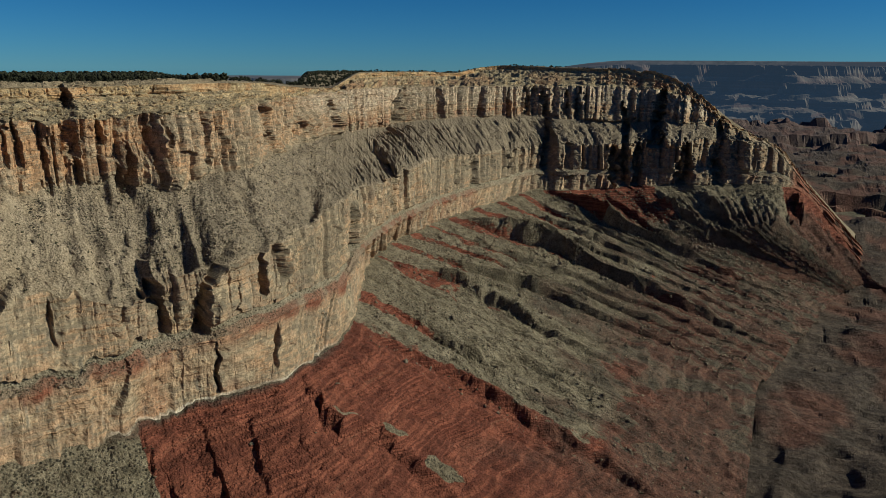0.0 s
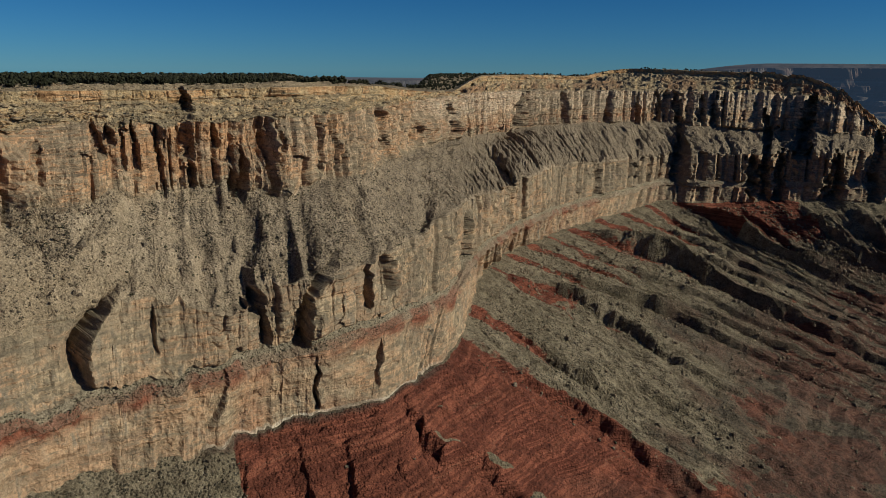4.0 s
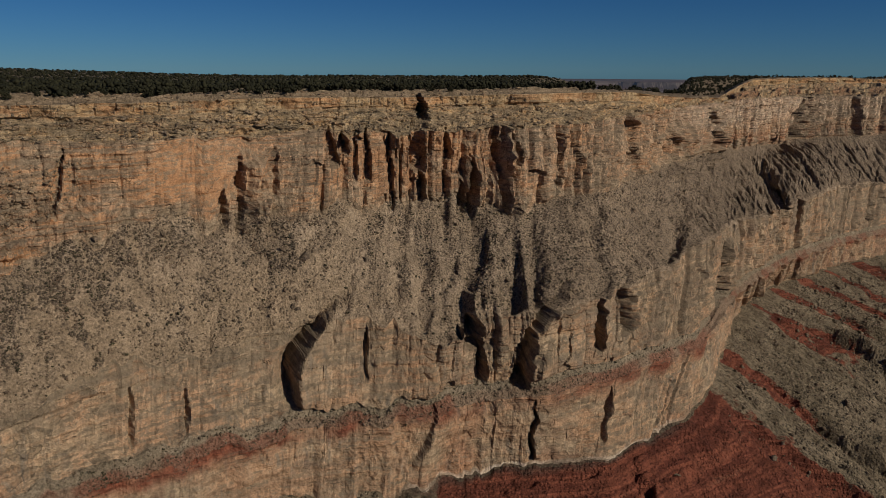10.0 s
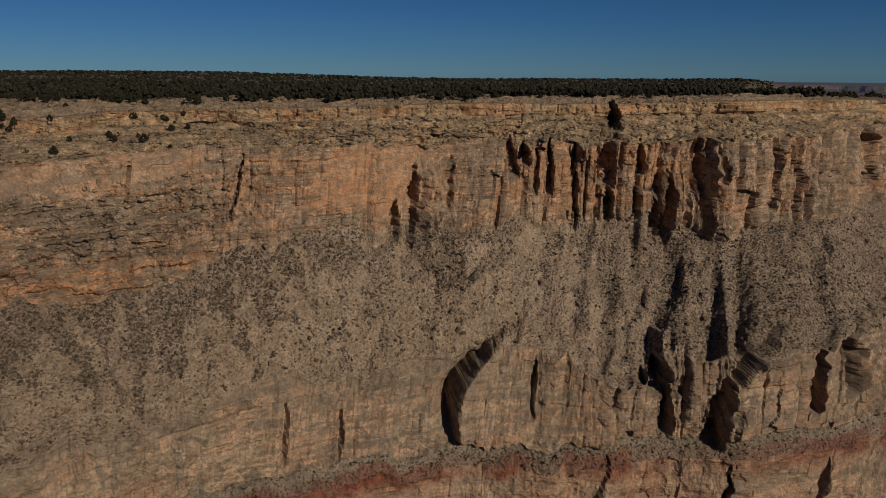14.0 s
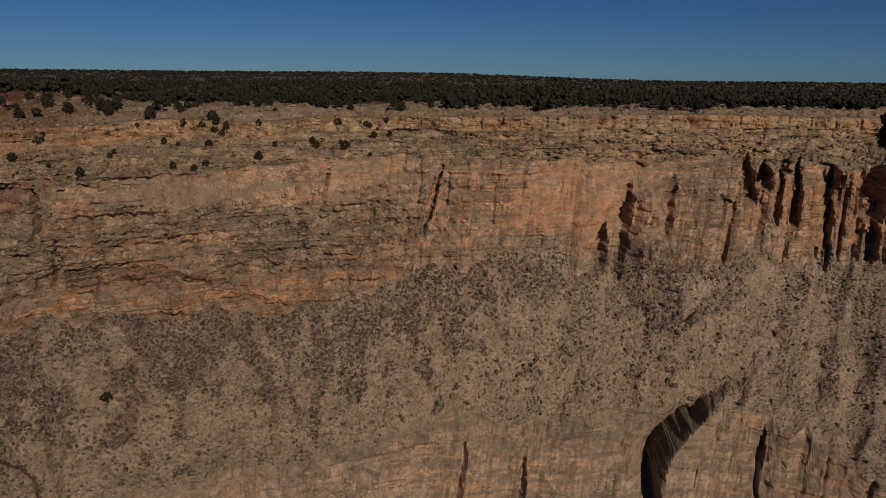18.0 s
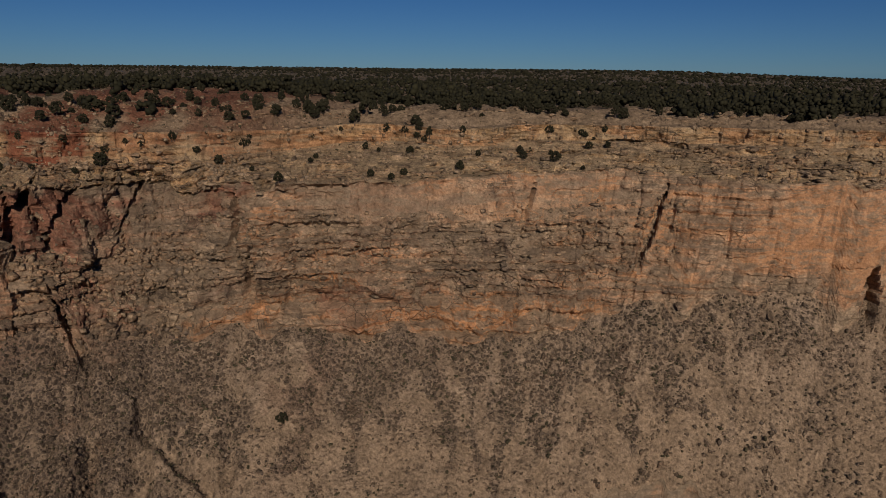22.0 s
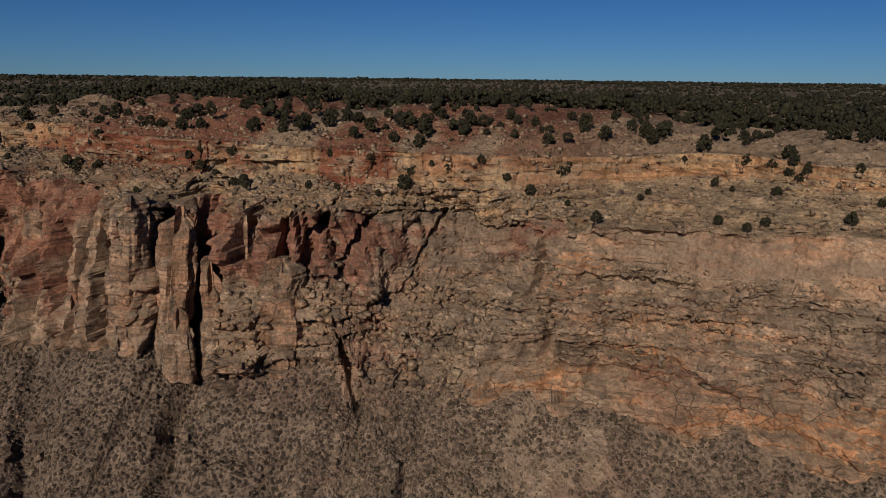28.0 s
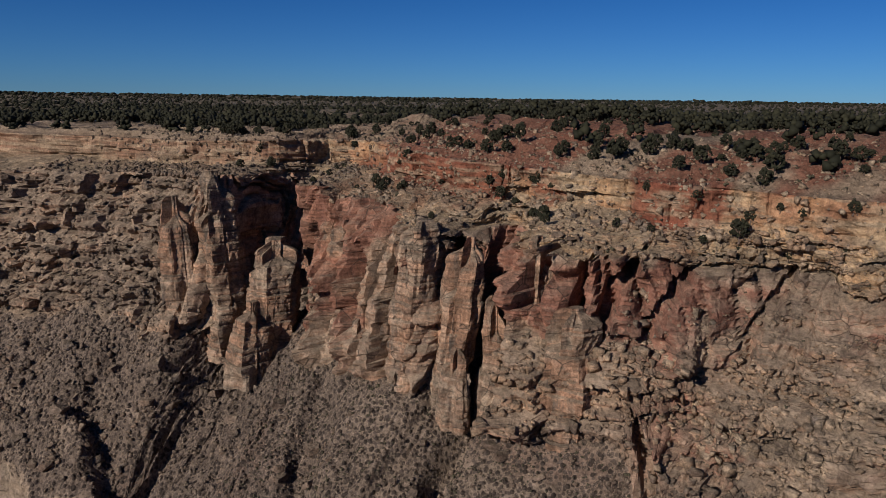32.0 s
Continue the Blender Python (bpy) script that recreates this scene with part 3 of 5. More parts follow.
# Clefts: heading at top and foot, height at top and foot, half width, depth.
CLEFTS_EAST = [(-0.6, -0.6, -24, -47, 1.0, 4.0), (0.4, 0.4, -34, -46, 0.9, 3.0), (-6.4, -7.0, -17, -28, 1.3, 3.5), (-7.3, -7.5, -18, -24, 1.5, 3.0),
               (-8.3, -8.3, -17, -33, 0.7, 2.5), (-9.1, -9.2, -17, -33, 0.9, 3.0), (-12.5, -12.6, -3, -31, 2.3, 5.0), (-12.7, -12.9, -31, -42, 1.1, 3.5),
               (-14.4, -14.8, -17, -27, 0.9, 3.0), (-15.7, -15.9, -36, -47, 1.3, 4.0), (-16.4, -16.5, -28, -47, 1.6, 4.5), (-18.0, -18.9, -17, -47, 1.9, 6.5),
               (-19.2, -19.5, -18, -30, 1.0, 3.5), (-10.8, -11.0, -25, -44, 0.7, 2.2), (-3.0, -3.0, -22, -36, 0.6, 1.8)]
CLEFTS_FAR = [(-26.7, -27.1, -15, -34, 2.3, 6.0), (-27.3, -27.6, -30, -42, 1.5, 4.0), (-29.4, -29.6, -27, -44, 1.8, 5.0), (-31.6, -31.7, -18, -38, 2.2, 7.0),
              (-22.2, -22.4, -20, -40, 1.2, 3.5), (-24.0, -23.8, -30, -48, 1.6, 4.0), (-37.0, -36.8, -14, -44, 5.5, 16.0), (-40.0, -40.3, -15, -45, 3.0, 8.0),
              (-43.5, -43.3, -15, -45, 3.0, 9.0), (-47.0, -47.2, -15, -45, 3.5, 10.0), (-48.6, -49.0, -20, -100, 6.0, 12.0), (-51.0, -51.0, -15, -48, 3.0, 8.0),
              (-54.5, -54.8, -30, -112, 5.0, 14.0), (-57.2, -57.1, -16, -72, 8.0, 18.0),
              (-53.8, -54.0, -66, -112, 6.0, 15.0), (-55.7, -55.7, -66, -112, 4.5, 12.0), (-59.2, -59.3, -64, -112, 8.0, 14.0), (-45.6, -45.6, -17, -46, 3.0, 9.0),
              (-48.2, -48.4, -16, -46, 4.0, 12.0), (-50.0, -50.0, -17, -44, 3.5, 9.0), (-61.5, -61.6, -40, -110, 5.0, 10.0), (-43.2, -43.4, -76, -98, 3.0, 7.0)]
CLEFTS_LOW = [(-17.1, -17.5, -66, -81, 1.9, 6.5), (-18.0, -18.1, -80, -92, 1.4, 5.0),
              (-24.0, -21.8, -67, -78, 2.6, 7.5), (-21.8, -21.0, -75, -93, 2.2, 7.5), (-26.1, -26.2, -70, -86, 1.3, 5.0), (-27.6, -27.9, -68, -83, 2.0, 6.5),
              (-22.1, -22.1, -99, -115, 0.9, 4.0), (-27.0, -27.0, -100, -112, 0.8, 2.5), (-14.6, -13.4, -97, -112, 1.2, 1.2), (6.2, 6.2, -78, -91, 0.5, 1.8),
              (2.6, 2.6, -82, -92, 0.5, 1.5), (-9.6, -9.8, -74, -86, 0.8, 2.0), (-33.3, -33.5, -72, -94, 2.5, 6.0)]
CLEFTS_WEST = [(58.9, 58.6, -17, -42, 0.8, 3.0), (56.4, 56.0, -15, -42, 1.0, 3.5), (53.8, 53.2, -16, -43, 1.0, 4.0),
               (62.9, 62.0, -14, -42, 1.5, 4.0), (52.6, 51.4, -17, -44, 1.0, 5.0), (55.2, 54.6, -14, -42, 0.9, 3.5), (51.3, 49.6, -17, -42, 0.9, 4.5), (57.7, 57.4, -14, -40, 0.8, 2.5),
               (48.2, 47.2, -15, -30, 2.4, 3.0), (47.6, 46.4, -17, -44, 1.7, 9.0), (45.2, 45.6, -15, -26, 0.9, 4.0), (43.7, 43.6, -17, -28, 0.8, 2.5),
               (42.2, 42.6, -17, -32, 0.9, 3.0), (40.4, 40.9, -17, -30, 0.8, 2.5), (37.7, 37.9, -18, -32, 0.8, 2.5), (32.1, 31.7, -20, -31, 1.0, 3.5), (41.0, 37.5, -38, -52, 0.7, 3.0),
               (16.7, 16.7, -20, -31, 0.6, 1.6), (10.0, 10.6, -20, -36, 0.8, 2.2), (30.7, 30.5, -33, -42, 0.9, 3.0)]
# Towers and knobs that stand out: heading at top and foot, height at top and foot, half width, how far out.
TOWERS = [(59.6, 59.2, -28, -44, 2.2, 2.2), (46.3, 46.0, -15, -27, 1.4, 1.6), (-1.6, -1.6, -24, -47, 3.6, 2.0), (-29.9, -30.0, -24, -46, 3.5, 3.0), (-32.0, -32.1, -22, -45, 3.0, 3.0),
          (57.0, 56.0, -15, -46, 2.4, 1.6), (40.0, 39.6, -18, -34, 3.0, 1.6)]
# Gullies down the talus: heading at the upper cliff's foot and at the lower cliff's brow, half width, depth.
GULLIES = [(-16.2, -17.1, 3.4, 5.0), (-18.9, -20.4, 3.4, 5.5), (-20.3, -22.6, 3.0, 4.5), (-12.8, -14.2, 2.6, 2.4), (-24.5, -26.4, 3.0, 4.0), (-14.6, -15.6, 2.4, 3.0), (-8.5, -7.9, 1.8, 1.6),
           (-5.5, -5.9, 1.4, 1.4), (35.5, 32.4, 1.9, 5.0), (38.6, 35.6, 1.9, 5.5), (41.8, 38.2, 2.3, 5.5), (30.4, 28.6, 1.4, 3.0), (38.4, 28.2, 1.9, 3.4), (49.0, 42.6, 5.0, 9.0), (57.0, 51.4, 5.0, 8.0), (72.0, 68.0, 5.5, 9.0),
           (2.2, 1.2, 1.5, 1.2), (8.0, 8.6, 1.6, 1.2), (-30.0, -30.6, 3.0, 4.0), (-33.5, -36.5, 5.0, 6.0), (-46.0, -45.8, 5.0, 7.0)]
# Crests of the grey ridges on the slopes under the cliff: heading at the cliff's base and height over the gully.
RIDGES = [(20, 2), (-2, 3), (-12, 4), (-15.5, 1.5), (-20, 2), (-24, 1.5), (-28.6, 8), (-33.1, 9), (-33.9, 4), (-35.2, 7), (-36.6, 13), (-38.3, 5), (-39.6, 6), (-41.3, 24), (-43.4, 6), (-45.2, 9), (-47.0, 5), (-49.2, 16), (-52.5, 14),
          (-57.0, 14), (-60.0, 9), (-63.0, 10), (-66.3, 12), (-70, 6)]

# How strongly the faces are broken, stretch by stretch.
under_columns = step(V, 2.36, 2.54) * step(H, 31, 34) * (1 - step(H, 45.4, 46.4))
columns = 0.35 + 1.7 * step(H, -4, -7) * (1 - 0.35 * step(H, -22, -26)) + 1.4 * step(H, 35, 39) * (1 - step(H, 70, 75)) * (1 - under_columns)
columns = columns * (1 - 0.85 * step(H, -27, -32))
far_soft = 1 - 0.6 * step(H, -28, -34)
rubble = step(H, 9, 14) * (1 - step(H, 36, 41)) * (1 - (1 - step(V, 2.22, 2.36)) * (1 - step(H, 24, 29))) * (1 - step(H, 33, 36) * (1 - step(V, 2.36, 2.5))) + step(H, 69.6, 71.0)
rubble = np.maximum(rubble, under_columns)
caves = step(H, -12, -16) * (1 - 0.4 * step(H, -24, -27)) * (1 - 0.9 * step(H, -31, -35))
warp = fbm2(S / 11, Z / 14, 3, 3)
main_face, low_face, end_face = band(1.97, 3.0, 0.05), band(3.95, 5.0, 0.06), band(6.0, 7.0, 0.05)
rim_face, stairs, slope = band(-0.02, 1.0, 0.06), band(1.0, 1.97, 0.04), band(3.0, 3.97, 0.08)
metres = np.radians(1) * np.hypot(SHEET[..., 0] - HUB[0], SHEET[..., 1] - HUB[1])


bend, lean = fbm2(S / 17, Z / 9, 4, 6), fbm2(S / 9, Z / 17, 4, 7)


def courses(high, wide, seed):
    """Jointed beds: the random number of each block."""
    z = Z / high + 0.6 * bend / high + 0.5 * value2(Z / (3.3 * high), S / 400, seed)
    row = np.floor(z)
    q = S / wide * (0.6 + 0.8 * hashed(row, row * 0, seed)) + 9 * hashed(row, row * 0, seed + 1) + 0.9 * lean / wide
    col = np.floor(q)
    return hashed(row, col, seed + 2), np.minimum(z - row, 1 - z + row), np.minimum(q - col, 1 - q + col)


rough = fbm2(S / 5.0, Z / 4.0, 4, 62)


def carved(rows, inside):
    total = np.zeros_like(V)
    for top, low, z1, z2, wide, deep in rows:
        near = np.abs(heads - 0.5 * (top + low)) < abs(top - low) + 6
        z = Z[:, near]
        f = np.clip((z - z1) / (z2 - z1), 0, 1)
        ds = (H[:, near] - (top + (low - top) * f)) * metres[:, near] + 0.45 * wide * warp[:, near] + 0.4 * rough[:, near] + 0.3 * min(wide, 2.0) * (mid[:, near] - 0.5)
        ends = step(z, z2 - 2.5, z2 + 0.5) * (1 - step(z, z1 - 0.5, z1 + 1.5))
        if inside:
            w = wide * (0.95 + 0.4 * value2(z / 6.1 + top, z * 0 + low, 15)) * (0.12 + 0.88 * step(f, 0.0, 0.45))
            shape = 1 - step(np.abs(ds), 0.72 * w, 1.02 * w) - 0.30 * np.where(ds < -w, np.exp((ds + w) / (2.5 * wide)), 0.0) * step(-ds, w, 1.3 * w)
        else:
            shape = np.sqrt(np.clip(1 - (np.abs(ds) / (1.2 * wide)) ** 2.5, 0, 1)) * step(f, -0.02, 0.18)
        more = deep * shape * ends * (0.85 + 0.45 * rough[:, near])
        total[:, near] = np.where(np.abs(more) > np.abs(total[:, near]), more, total[:, near])
    return total


def shafts(wide, tall, seed):
    """Upright joints: the random number of each shaft, the way across it and the way up it."""
    q = S / wide + 0.6 * value2(S / (1.7 * wide), S * 0, seed) + 0.55 * lean / wide + 0.35 * rough / wide
    col = np.floor(q)
    z = Z / tall + 5 * hashed(col, col * 0, seed + 1) + 0.10 * rough
    row = np.floor(z)
    return hashed(col, row, seed + 2), q - col, z - row


def arched(u):
    return np.sqrt(np.clip(1 - (2 * u - 1) ** 2, 0, 1)) ** 0.7


def prism(u, number):
    """A flat-fronted column with bevelled sides, turned a little to one side or the other."""
    return np.minimum(1, 4.5 * np.minimum(u, 1 - u)) + (number * 7.31 % 1 - 0.5) * 1.8 * (u - 0.5)


shaft_1, across_1, up_1 = shafts(6.2, 17, 301)
shaft_2, across_2, up_2 = shafts(2.6, 9, 304)
shaft_3, across_3, up_3 = shafts(9.5, 21, 307)
shaft_4, across_4, up_4 = shafts(17, 160, 310)
shaft_5, across_5, up_5 = shafts(7, 90, 313)
pillars = 2.2 * (shaft_1 - 0.5) + 1.1 * prism(across_1, shaft_1) + (1.0 - 0.6 * step(H, -4, -7)) * ((shaft_2 - 0.5) + 0.6 * prism(across_2, shaft_2) - 0.4) - 0.8 - 0.8 * step(up_1, 0.75, 1.0) * shaft_1
big, big_h, big_v = courses(4.6, 5.5, 21)
mid, mid_h, mid_v = courses(1.9, 2.6, 24)
fin, fin_h, fin_v = courses(0.85, 1.5, 27)
joints = (big - 0.5) * 1.3 + (mid - 0.5) * 0.75 + (fin - 0.5) * 0.4 - 0.25 * np.exp(-mid_v / 0.05)
beds = 0.6 * value2(Z / 1.7 + 0.15 * warp, S / 60, 31) + 0.4 * value2(Z / 0.7, S / 45, 32)
bulge = 2.2 * fbm2(S / 26, Z / 30, 3, 41)
fine = fbm2(S / 1.6, Z / 1.3, 3, 61)
benches = Z / 7.0 + 0.5 * fbm2(S / 34, Z / 20, 3, 34) + 0.16 * rough + 0.35 * (big - 0.5) + 0.2 * (mid - 0.5)
benches = benches - np.floor(benches)
benches = np.where(benches < 0.74, benches / 0.74 - 0.5, 0.5 - (benches - 0.74) / 0.26)

_, _, near_1 = voronoi2(S / 3.4 + 0.3 * warp, Z / 2.4 + 0.2 * warp, 211)
_, _, near_2 = voronoi2(S / 1.7 + 0.2 * warp, Z / 1.3, 212)
lumps = 1.5 * np.sqrt(np.clip(1 - (near_1 / 0.75) ** 2, 0, 1)) + 0.7 * np.sqrt(np.clip(1 - (near_2 / 0.75) ** 2, 0, 1)) - 1.4

slots = 1 - step(np.abs(value2(S / 5.4 + 0.5 * warp, Z / 38, 16)), 0.0, 0.12)
slots = slots * step(value2(S / 9, Z / 14, 17), -0.35, 0.3) * (0.6 * step(H, -5, -7) * (1 - step(H, -24, -28)) + 0.5 * step(H, 40, 43) * (1 - step(H, 68, 72)) + 0.15 * step(H, -29, -33) + 1.0 * step(H, -45, -48))

massive_end = 2.28 + 0.47 * (1 - step(H, 8, 13))
massive = step(H, -3.2, -1.5) * (1 - step(H, 30, 34)) * step(V, 2.0, 2.03) * (1 - step(V + 0.06 * bend - massive_end, -0.06, 0.02)) * step(fbm2(S / 25, V * 2, 3, 160), -0.5, -0.1)
push = main_face * (-4.2 * slots + columns * pillars + (0.75 - 0.5 * rubble - 0.5 * np.clip(columns - 0.8, 0, 1)) * (1 - 0.9 * massive) * far_soft * joints + (1 - 0.8 * np.clip(columns - 0.8, 0, 1)) * (1 - 0.75 * massive) * beds + 0.5 * bulge + 0.5 * rough)
push += main_face * 0.9 * step(H, 33, 37) * (1 - step(H, 60, 63))
push += main_face * rubble * (1.3 * benches + (0.85 + 0.35 * step(H, 18, 28)) * joints + 0.8 * beds + 0.7 * rough + (0.05 + 0.13 * under_columns) * lumps * step(fbm2(S / 12, Z / 7, 3, 65), -0.1, 0.3) + 1.6 * (big - 0.5) * step(H, 66, 70) + 0.9 * fbm2(S / 9, Z / 6, 3, 64))
push += low_face * (0.42 * joints + 0.7 * beds + 0.5 * bulge + 0.25 * pillars + 0.4 * rough + caves * (4.2 * (shaft_3 - 0.5) + 1.8 * arched(across_3) + 1.2 * (shaft_2 - 0.5) - 1.2 - 1.5 * step(up_3, 0.7, 1.0) * shaft_3))
push += end_face * (0.32 * joints + 0.4 * beds + 0.6 * bulge + 0.12 * pillars + 0.45 * rough + 0.55 * caves * (1.8 * (shaft_3 - 0.5) + 0.7 * arched(across_3) - 0.4))
push += rim_face * (2.0 * (0.5 - V) - 0.7 * np.exp(-big_v / 0.05) + 0.45 * joints + 0.35 * beds + 0.15 * pillars + 1.6 * (big - 0.5) * step(fbm2(S / 30, V, 2, 162), 0.0, 0.3) + 1.4 * fbm2(S / 9, Z / 9, 3, 43))
push += stairs * (0.8 * joints + 0.2 * lumps + 1.2 * fbm2(S / 6, V * 6, 3, 44))
spur_wave = 0.45 * fbm2(S / 20, V * 2.0, 4, 57)
spurs_top = np.abs(value2(S / 7.0 + spur_wave, V * 0.8, 58)) ** 0.8
spurs_low = np.abs(value2(S / 19 + 0.8 * spur_wave, V * 0.5, 59)) ** 0.75 + 0.35 * np.abs(value2(S / 6.5 + spur_wave, V * 0.7, 60)) ** 0.8
spurs = 0.45 * (spurs_top - 0.4) + (1.9 * spurs_low - 1.1 - 0.45 * (spurs_top - 0.4)) * step(V, 3.15, 3.75)
push += step(V, 3.05, 3.5) * (1 - 0.5 * step(V, 3.98, 4.12)) * (1 - step(V, 4.9, 5.15)) * (step(H, -8, -13) * (1 - 0.85 * step(H, -23, -27)) * 2.7 * step(V, 3.1, 3.8) + 0.5) * spurs
far_pillars = 10 * (shaft_4 - 0.5) + 6 * prism(across_4, shaft_4) + (0.3 + 0.7 * step(H, -44, -48)) * (5 * (shaft_5 - 0.5) + 3 * prism(across_5, shaft_5) - 2) - 4 - 3 * step(up_4, 0.8, 1.0) * shaft_4
push += step(H, -28, -33) * (0.5 + 0.5 * step(H, -44, -48)) * (main_face + 0.9 * low_face + 0.5 * end_face + 0.12 * band(3.5, 4.0, 0.2)) * far_pillars
push += step(H, -45, -49) * (1 - step(H, -63, -66)) * band(1.9, 7.2, 0.2) * 8 * value2(S / 40 + 0.2 * spur_wave, V * 0.25, 320)
push += 0.2 * fine * step(V, -0.2, 0.0)
push -= carved([(a, b, c, d, w * 1.15, 1.7 * e) for a, b, c, d, w, e in CLEFTS_EAST] + [(a, b, c, d, 1.35 * w, 1.7 * e) for a, b, c, d, w, e in CLEFTS_WEST], True) * band(-0.3, 3.15, 0.1)
push -= carved(CLEFTS_FAR, True) * band(1.6, 7.0, 0.15)
push -= carved([(a, b, c, d, w, 1.6 * e) for a, b, c, d, w, e in CLEFTS_LOW], True) * band(3.4, 7.0, 0.12)
edge_line = np.interp(-Z, [60, 66, 70, 75, 80, 86, 95], [-8.6, -7.9, -7.1, -5.9, -5.0, -4.7, -5.1])
gap = (edge_line - H) * metres + 0.6 * rough + 0.7 * (mid - 0.5) + 0.4 * (fin - 0.5)
hollow = np.interp(-Z, [62, 66, 70, 76, 82, 88, 95], [0.0, 0.5, 2.5, 6.0, 9.0, 6.0, 0.0]) * (1 + 0.2 * rough)
push -= band(3.6, 5.0, 0.15) * hollow * (1 - step(gap, -0.5, 0.6)) * 1.5 * np.clip(1 + ((edge_line - H) * metres + 0.4 * rough) / 6.5, 0, 1)
push += band(3.55, 5.0, 0.15) * step(-Z, 65, 73) * 5.5 * step(gap, -0.3, 1.2) * np.exp(-np.clip(gap, 0, None) / 16)
push += 1.6 * carved(TOWERS, False) * band(1.9, 3.2, 0.1)

gully = np.abs(value2(S / 13 + 0.5 * warp, V * 0.7, 71)) ** 0.7
small_gully = np.abs(value2(S / 4.2 + 0.4 * warp, V * 1.1, 74)) ** 0.8
lift = slope * step(V, 3.0, 3.4) * ((2.0 * gully - 1.0) * (0.45 + 0.7 * caves) + 0.5 * small_gully - 0.25)
for top, low, wide, deep in GULLIES:
    f = np.clip(V - 3.0, 0, 1)
    ds = np.abs((H - top - (low - top) * f) * metres + wide * 0.8 * warp)
    lift -= slope * deep * (0.25 + 0.75 * f) * (1 - step(ds, 0.1 * wide, 1.6 * wide))
lift += slope * (0.5 * fbm2(S / 8, V * 6, 3, 72) + 0.12 * fine)
lift += slope * step(H, 40, 60) * 0.8 * fbm2(S / 5, V * 8, 4, 75)
lift += band(5.0, 6.0, 0.05) * 0.6 * fbm2(S / 5, V * 4, 3, 73)
lift += slope * step(V, 3.05, 3.4) * step(H, 28, 34) * (1 - step(H, 50, 56)) * (4.2 * np.abs(value2(S / 11 + spur_wave, V * 0.8, 65)) + 1.2 * np.abs(value2(S / 4 + spur_wave, V, 66)) - 2.2)
terrace = Z / 4.5 + 0.5 * warp
far_steps = Z / 4.0 + 0.35 * fbm2(S / 30, V * 3, 4, 77)
lift += stairs * step(H, -24, -29) * 3.4 * (np.floor(far_steps) + step(far_steps - np.floor(far_steps), 0.78, 1.0) - far_steps + 0.5)
lift += stairs * step(H, -24, -29) * 1.1 * fbm2(S / 9, V * 9, 4, 78)
lift += slope * step(V, 3.0, 3.3) * step(H, -24, -33) * (1 - 0.45 * (1 - step(H, -31, -36))) * (6.0 * np.abs(value2(S / 34 + 0.6 * spur_wave, V * 0.6, 79)) ** 0.8 + 4.0 * np.abs(value2(S / 13 + 0.5 * spur_wave, V * 0.5, 80)) ** 0.8 + 1.8 * np.abs(value2(S / 5 + 0.5 * spur_wave, V * 0.7, 83)) + 0.8 * fbm2(S / 5, V * 9, 4, 76) - 5.0)
lift += stairs * 1.5 * (np.floor(terrace) + step(terrace - np.floor(terrace), 0.6, 0.95) - terrace)

# Ridges and gullies of the slopes under the cliff: steep to one side, long to the other.
low_arc = np.r_[0, np.cumsum(np.hypot(*np.diff(base[:, :2], axis=0).T))]
L = np.ones((len(V), 1)) * low_arc[None]
crest_at = np.array([r[0] for r in RIDGES], float)
crest_up = np.array([r[1] for r in RIDGES], float)
order = np.interp(-heads, -crest_at, np.arange(len(crest_at)))[None] + 0.22 * fbm2(L / 38, V * 1.1, 4, 81) * step(V, 7.0, 7.5) + 0.035 * fbm2(L / 9, V * 9, 4, 82) * step(V, 7.05, 7.3)
whole = np.clip(np.floor(order), 0, len(crest_at) - 1)
part_way = order - whole
high = crest_up[whole.astype(int)] * np.clip(0.9 + 0.7 * value2(L / 45, V * 1.1, 89), 0.25, 1.6) * 1.15 * (1.0 - 0.55 * step(V, 7.5, 8.3))
saw = step(part_way, 0.0, 0.085) * (1 - part_way) ** 1.15
rills = np.abs(value2(L / 7.5 + 0.4 * fbm2(L / 14, V * 3, 2, 83), V * 0.5, 84))
under = step(V, 7.0, 7.6)
fade = under * (1 - 0.85 * step(V, 8.4, 9.0))
lift += fade * (high * (saw - 0.35) + (rills ** 0.7 * 3.4 - 1.6 + 1.9 * fbm2(L / 16, V * 4, 5, 88, 0.6)) * (0.5 + 0.5 * step(H, -33, -36)))
lift += fade * step(H, -54, -57) * (8.0 * np.abs(value2(L / 17 + 0.5 * fbm2(L / 30, V * 2, 3, 123), V * 0.4, 124)) ** 0.8 + 3.5 * np.abs(value2(L / 7, V * 0.6, 125)) - 5.0)
lift += band(7.0, 9.2, 0.1) * (1.1 * fbm2(L / 7, V * 14, 4, 85) + 0.2 * value2(Z / 1.3, L / 40, 86))
lift += step(V, 8.6, 9.0) * 2.5 * fbm2(SHEET[..., 0] / 30, SHEET[..., 1] / 30, 4, 87)

tread = Z / 5.0 + 0.4 * fbm2(L / 30, V * 3, 3, 121)
tread = tread - np.floor(tread)
lift += step(V, 7.02, 7.15) * (1 - step(V, 8.2, 8.8)) * step(H, -14.6, -15.6) * (1 - step(H, -33.4, -34)) * 1.3 * (step(tread, 0.0, 0.75) - tread)

strata = (Z + 0.15 * SHEET[..., 0] / 3) / 5.5 + 0.8 * fbm2(SHEET[..., 0] / 60, SHEET[..., 1] / 60, 4, 122)
strata = strata - np.floor(strata)
lift += step(V, 8.15, 8.6) * step(H, -33, -36) * 3.0 * (step(strata, 0.0, 0.3) - strata)

red_hill = fbm2(S / 15, V * 2, 4, 149)
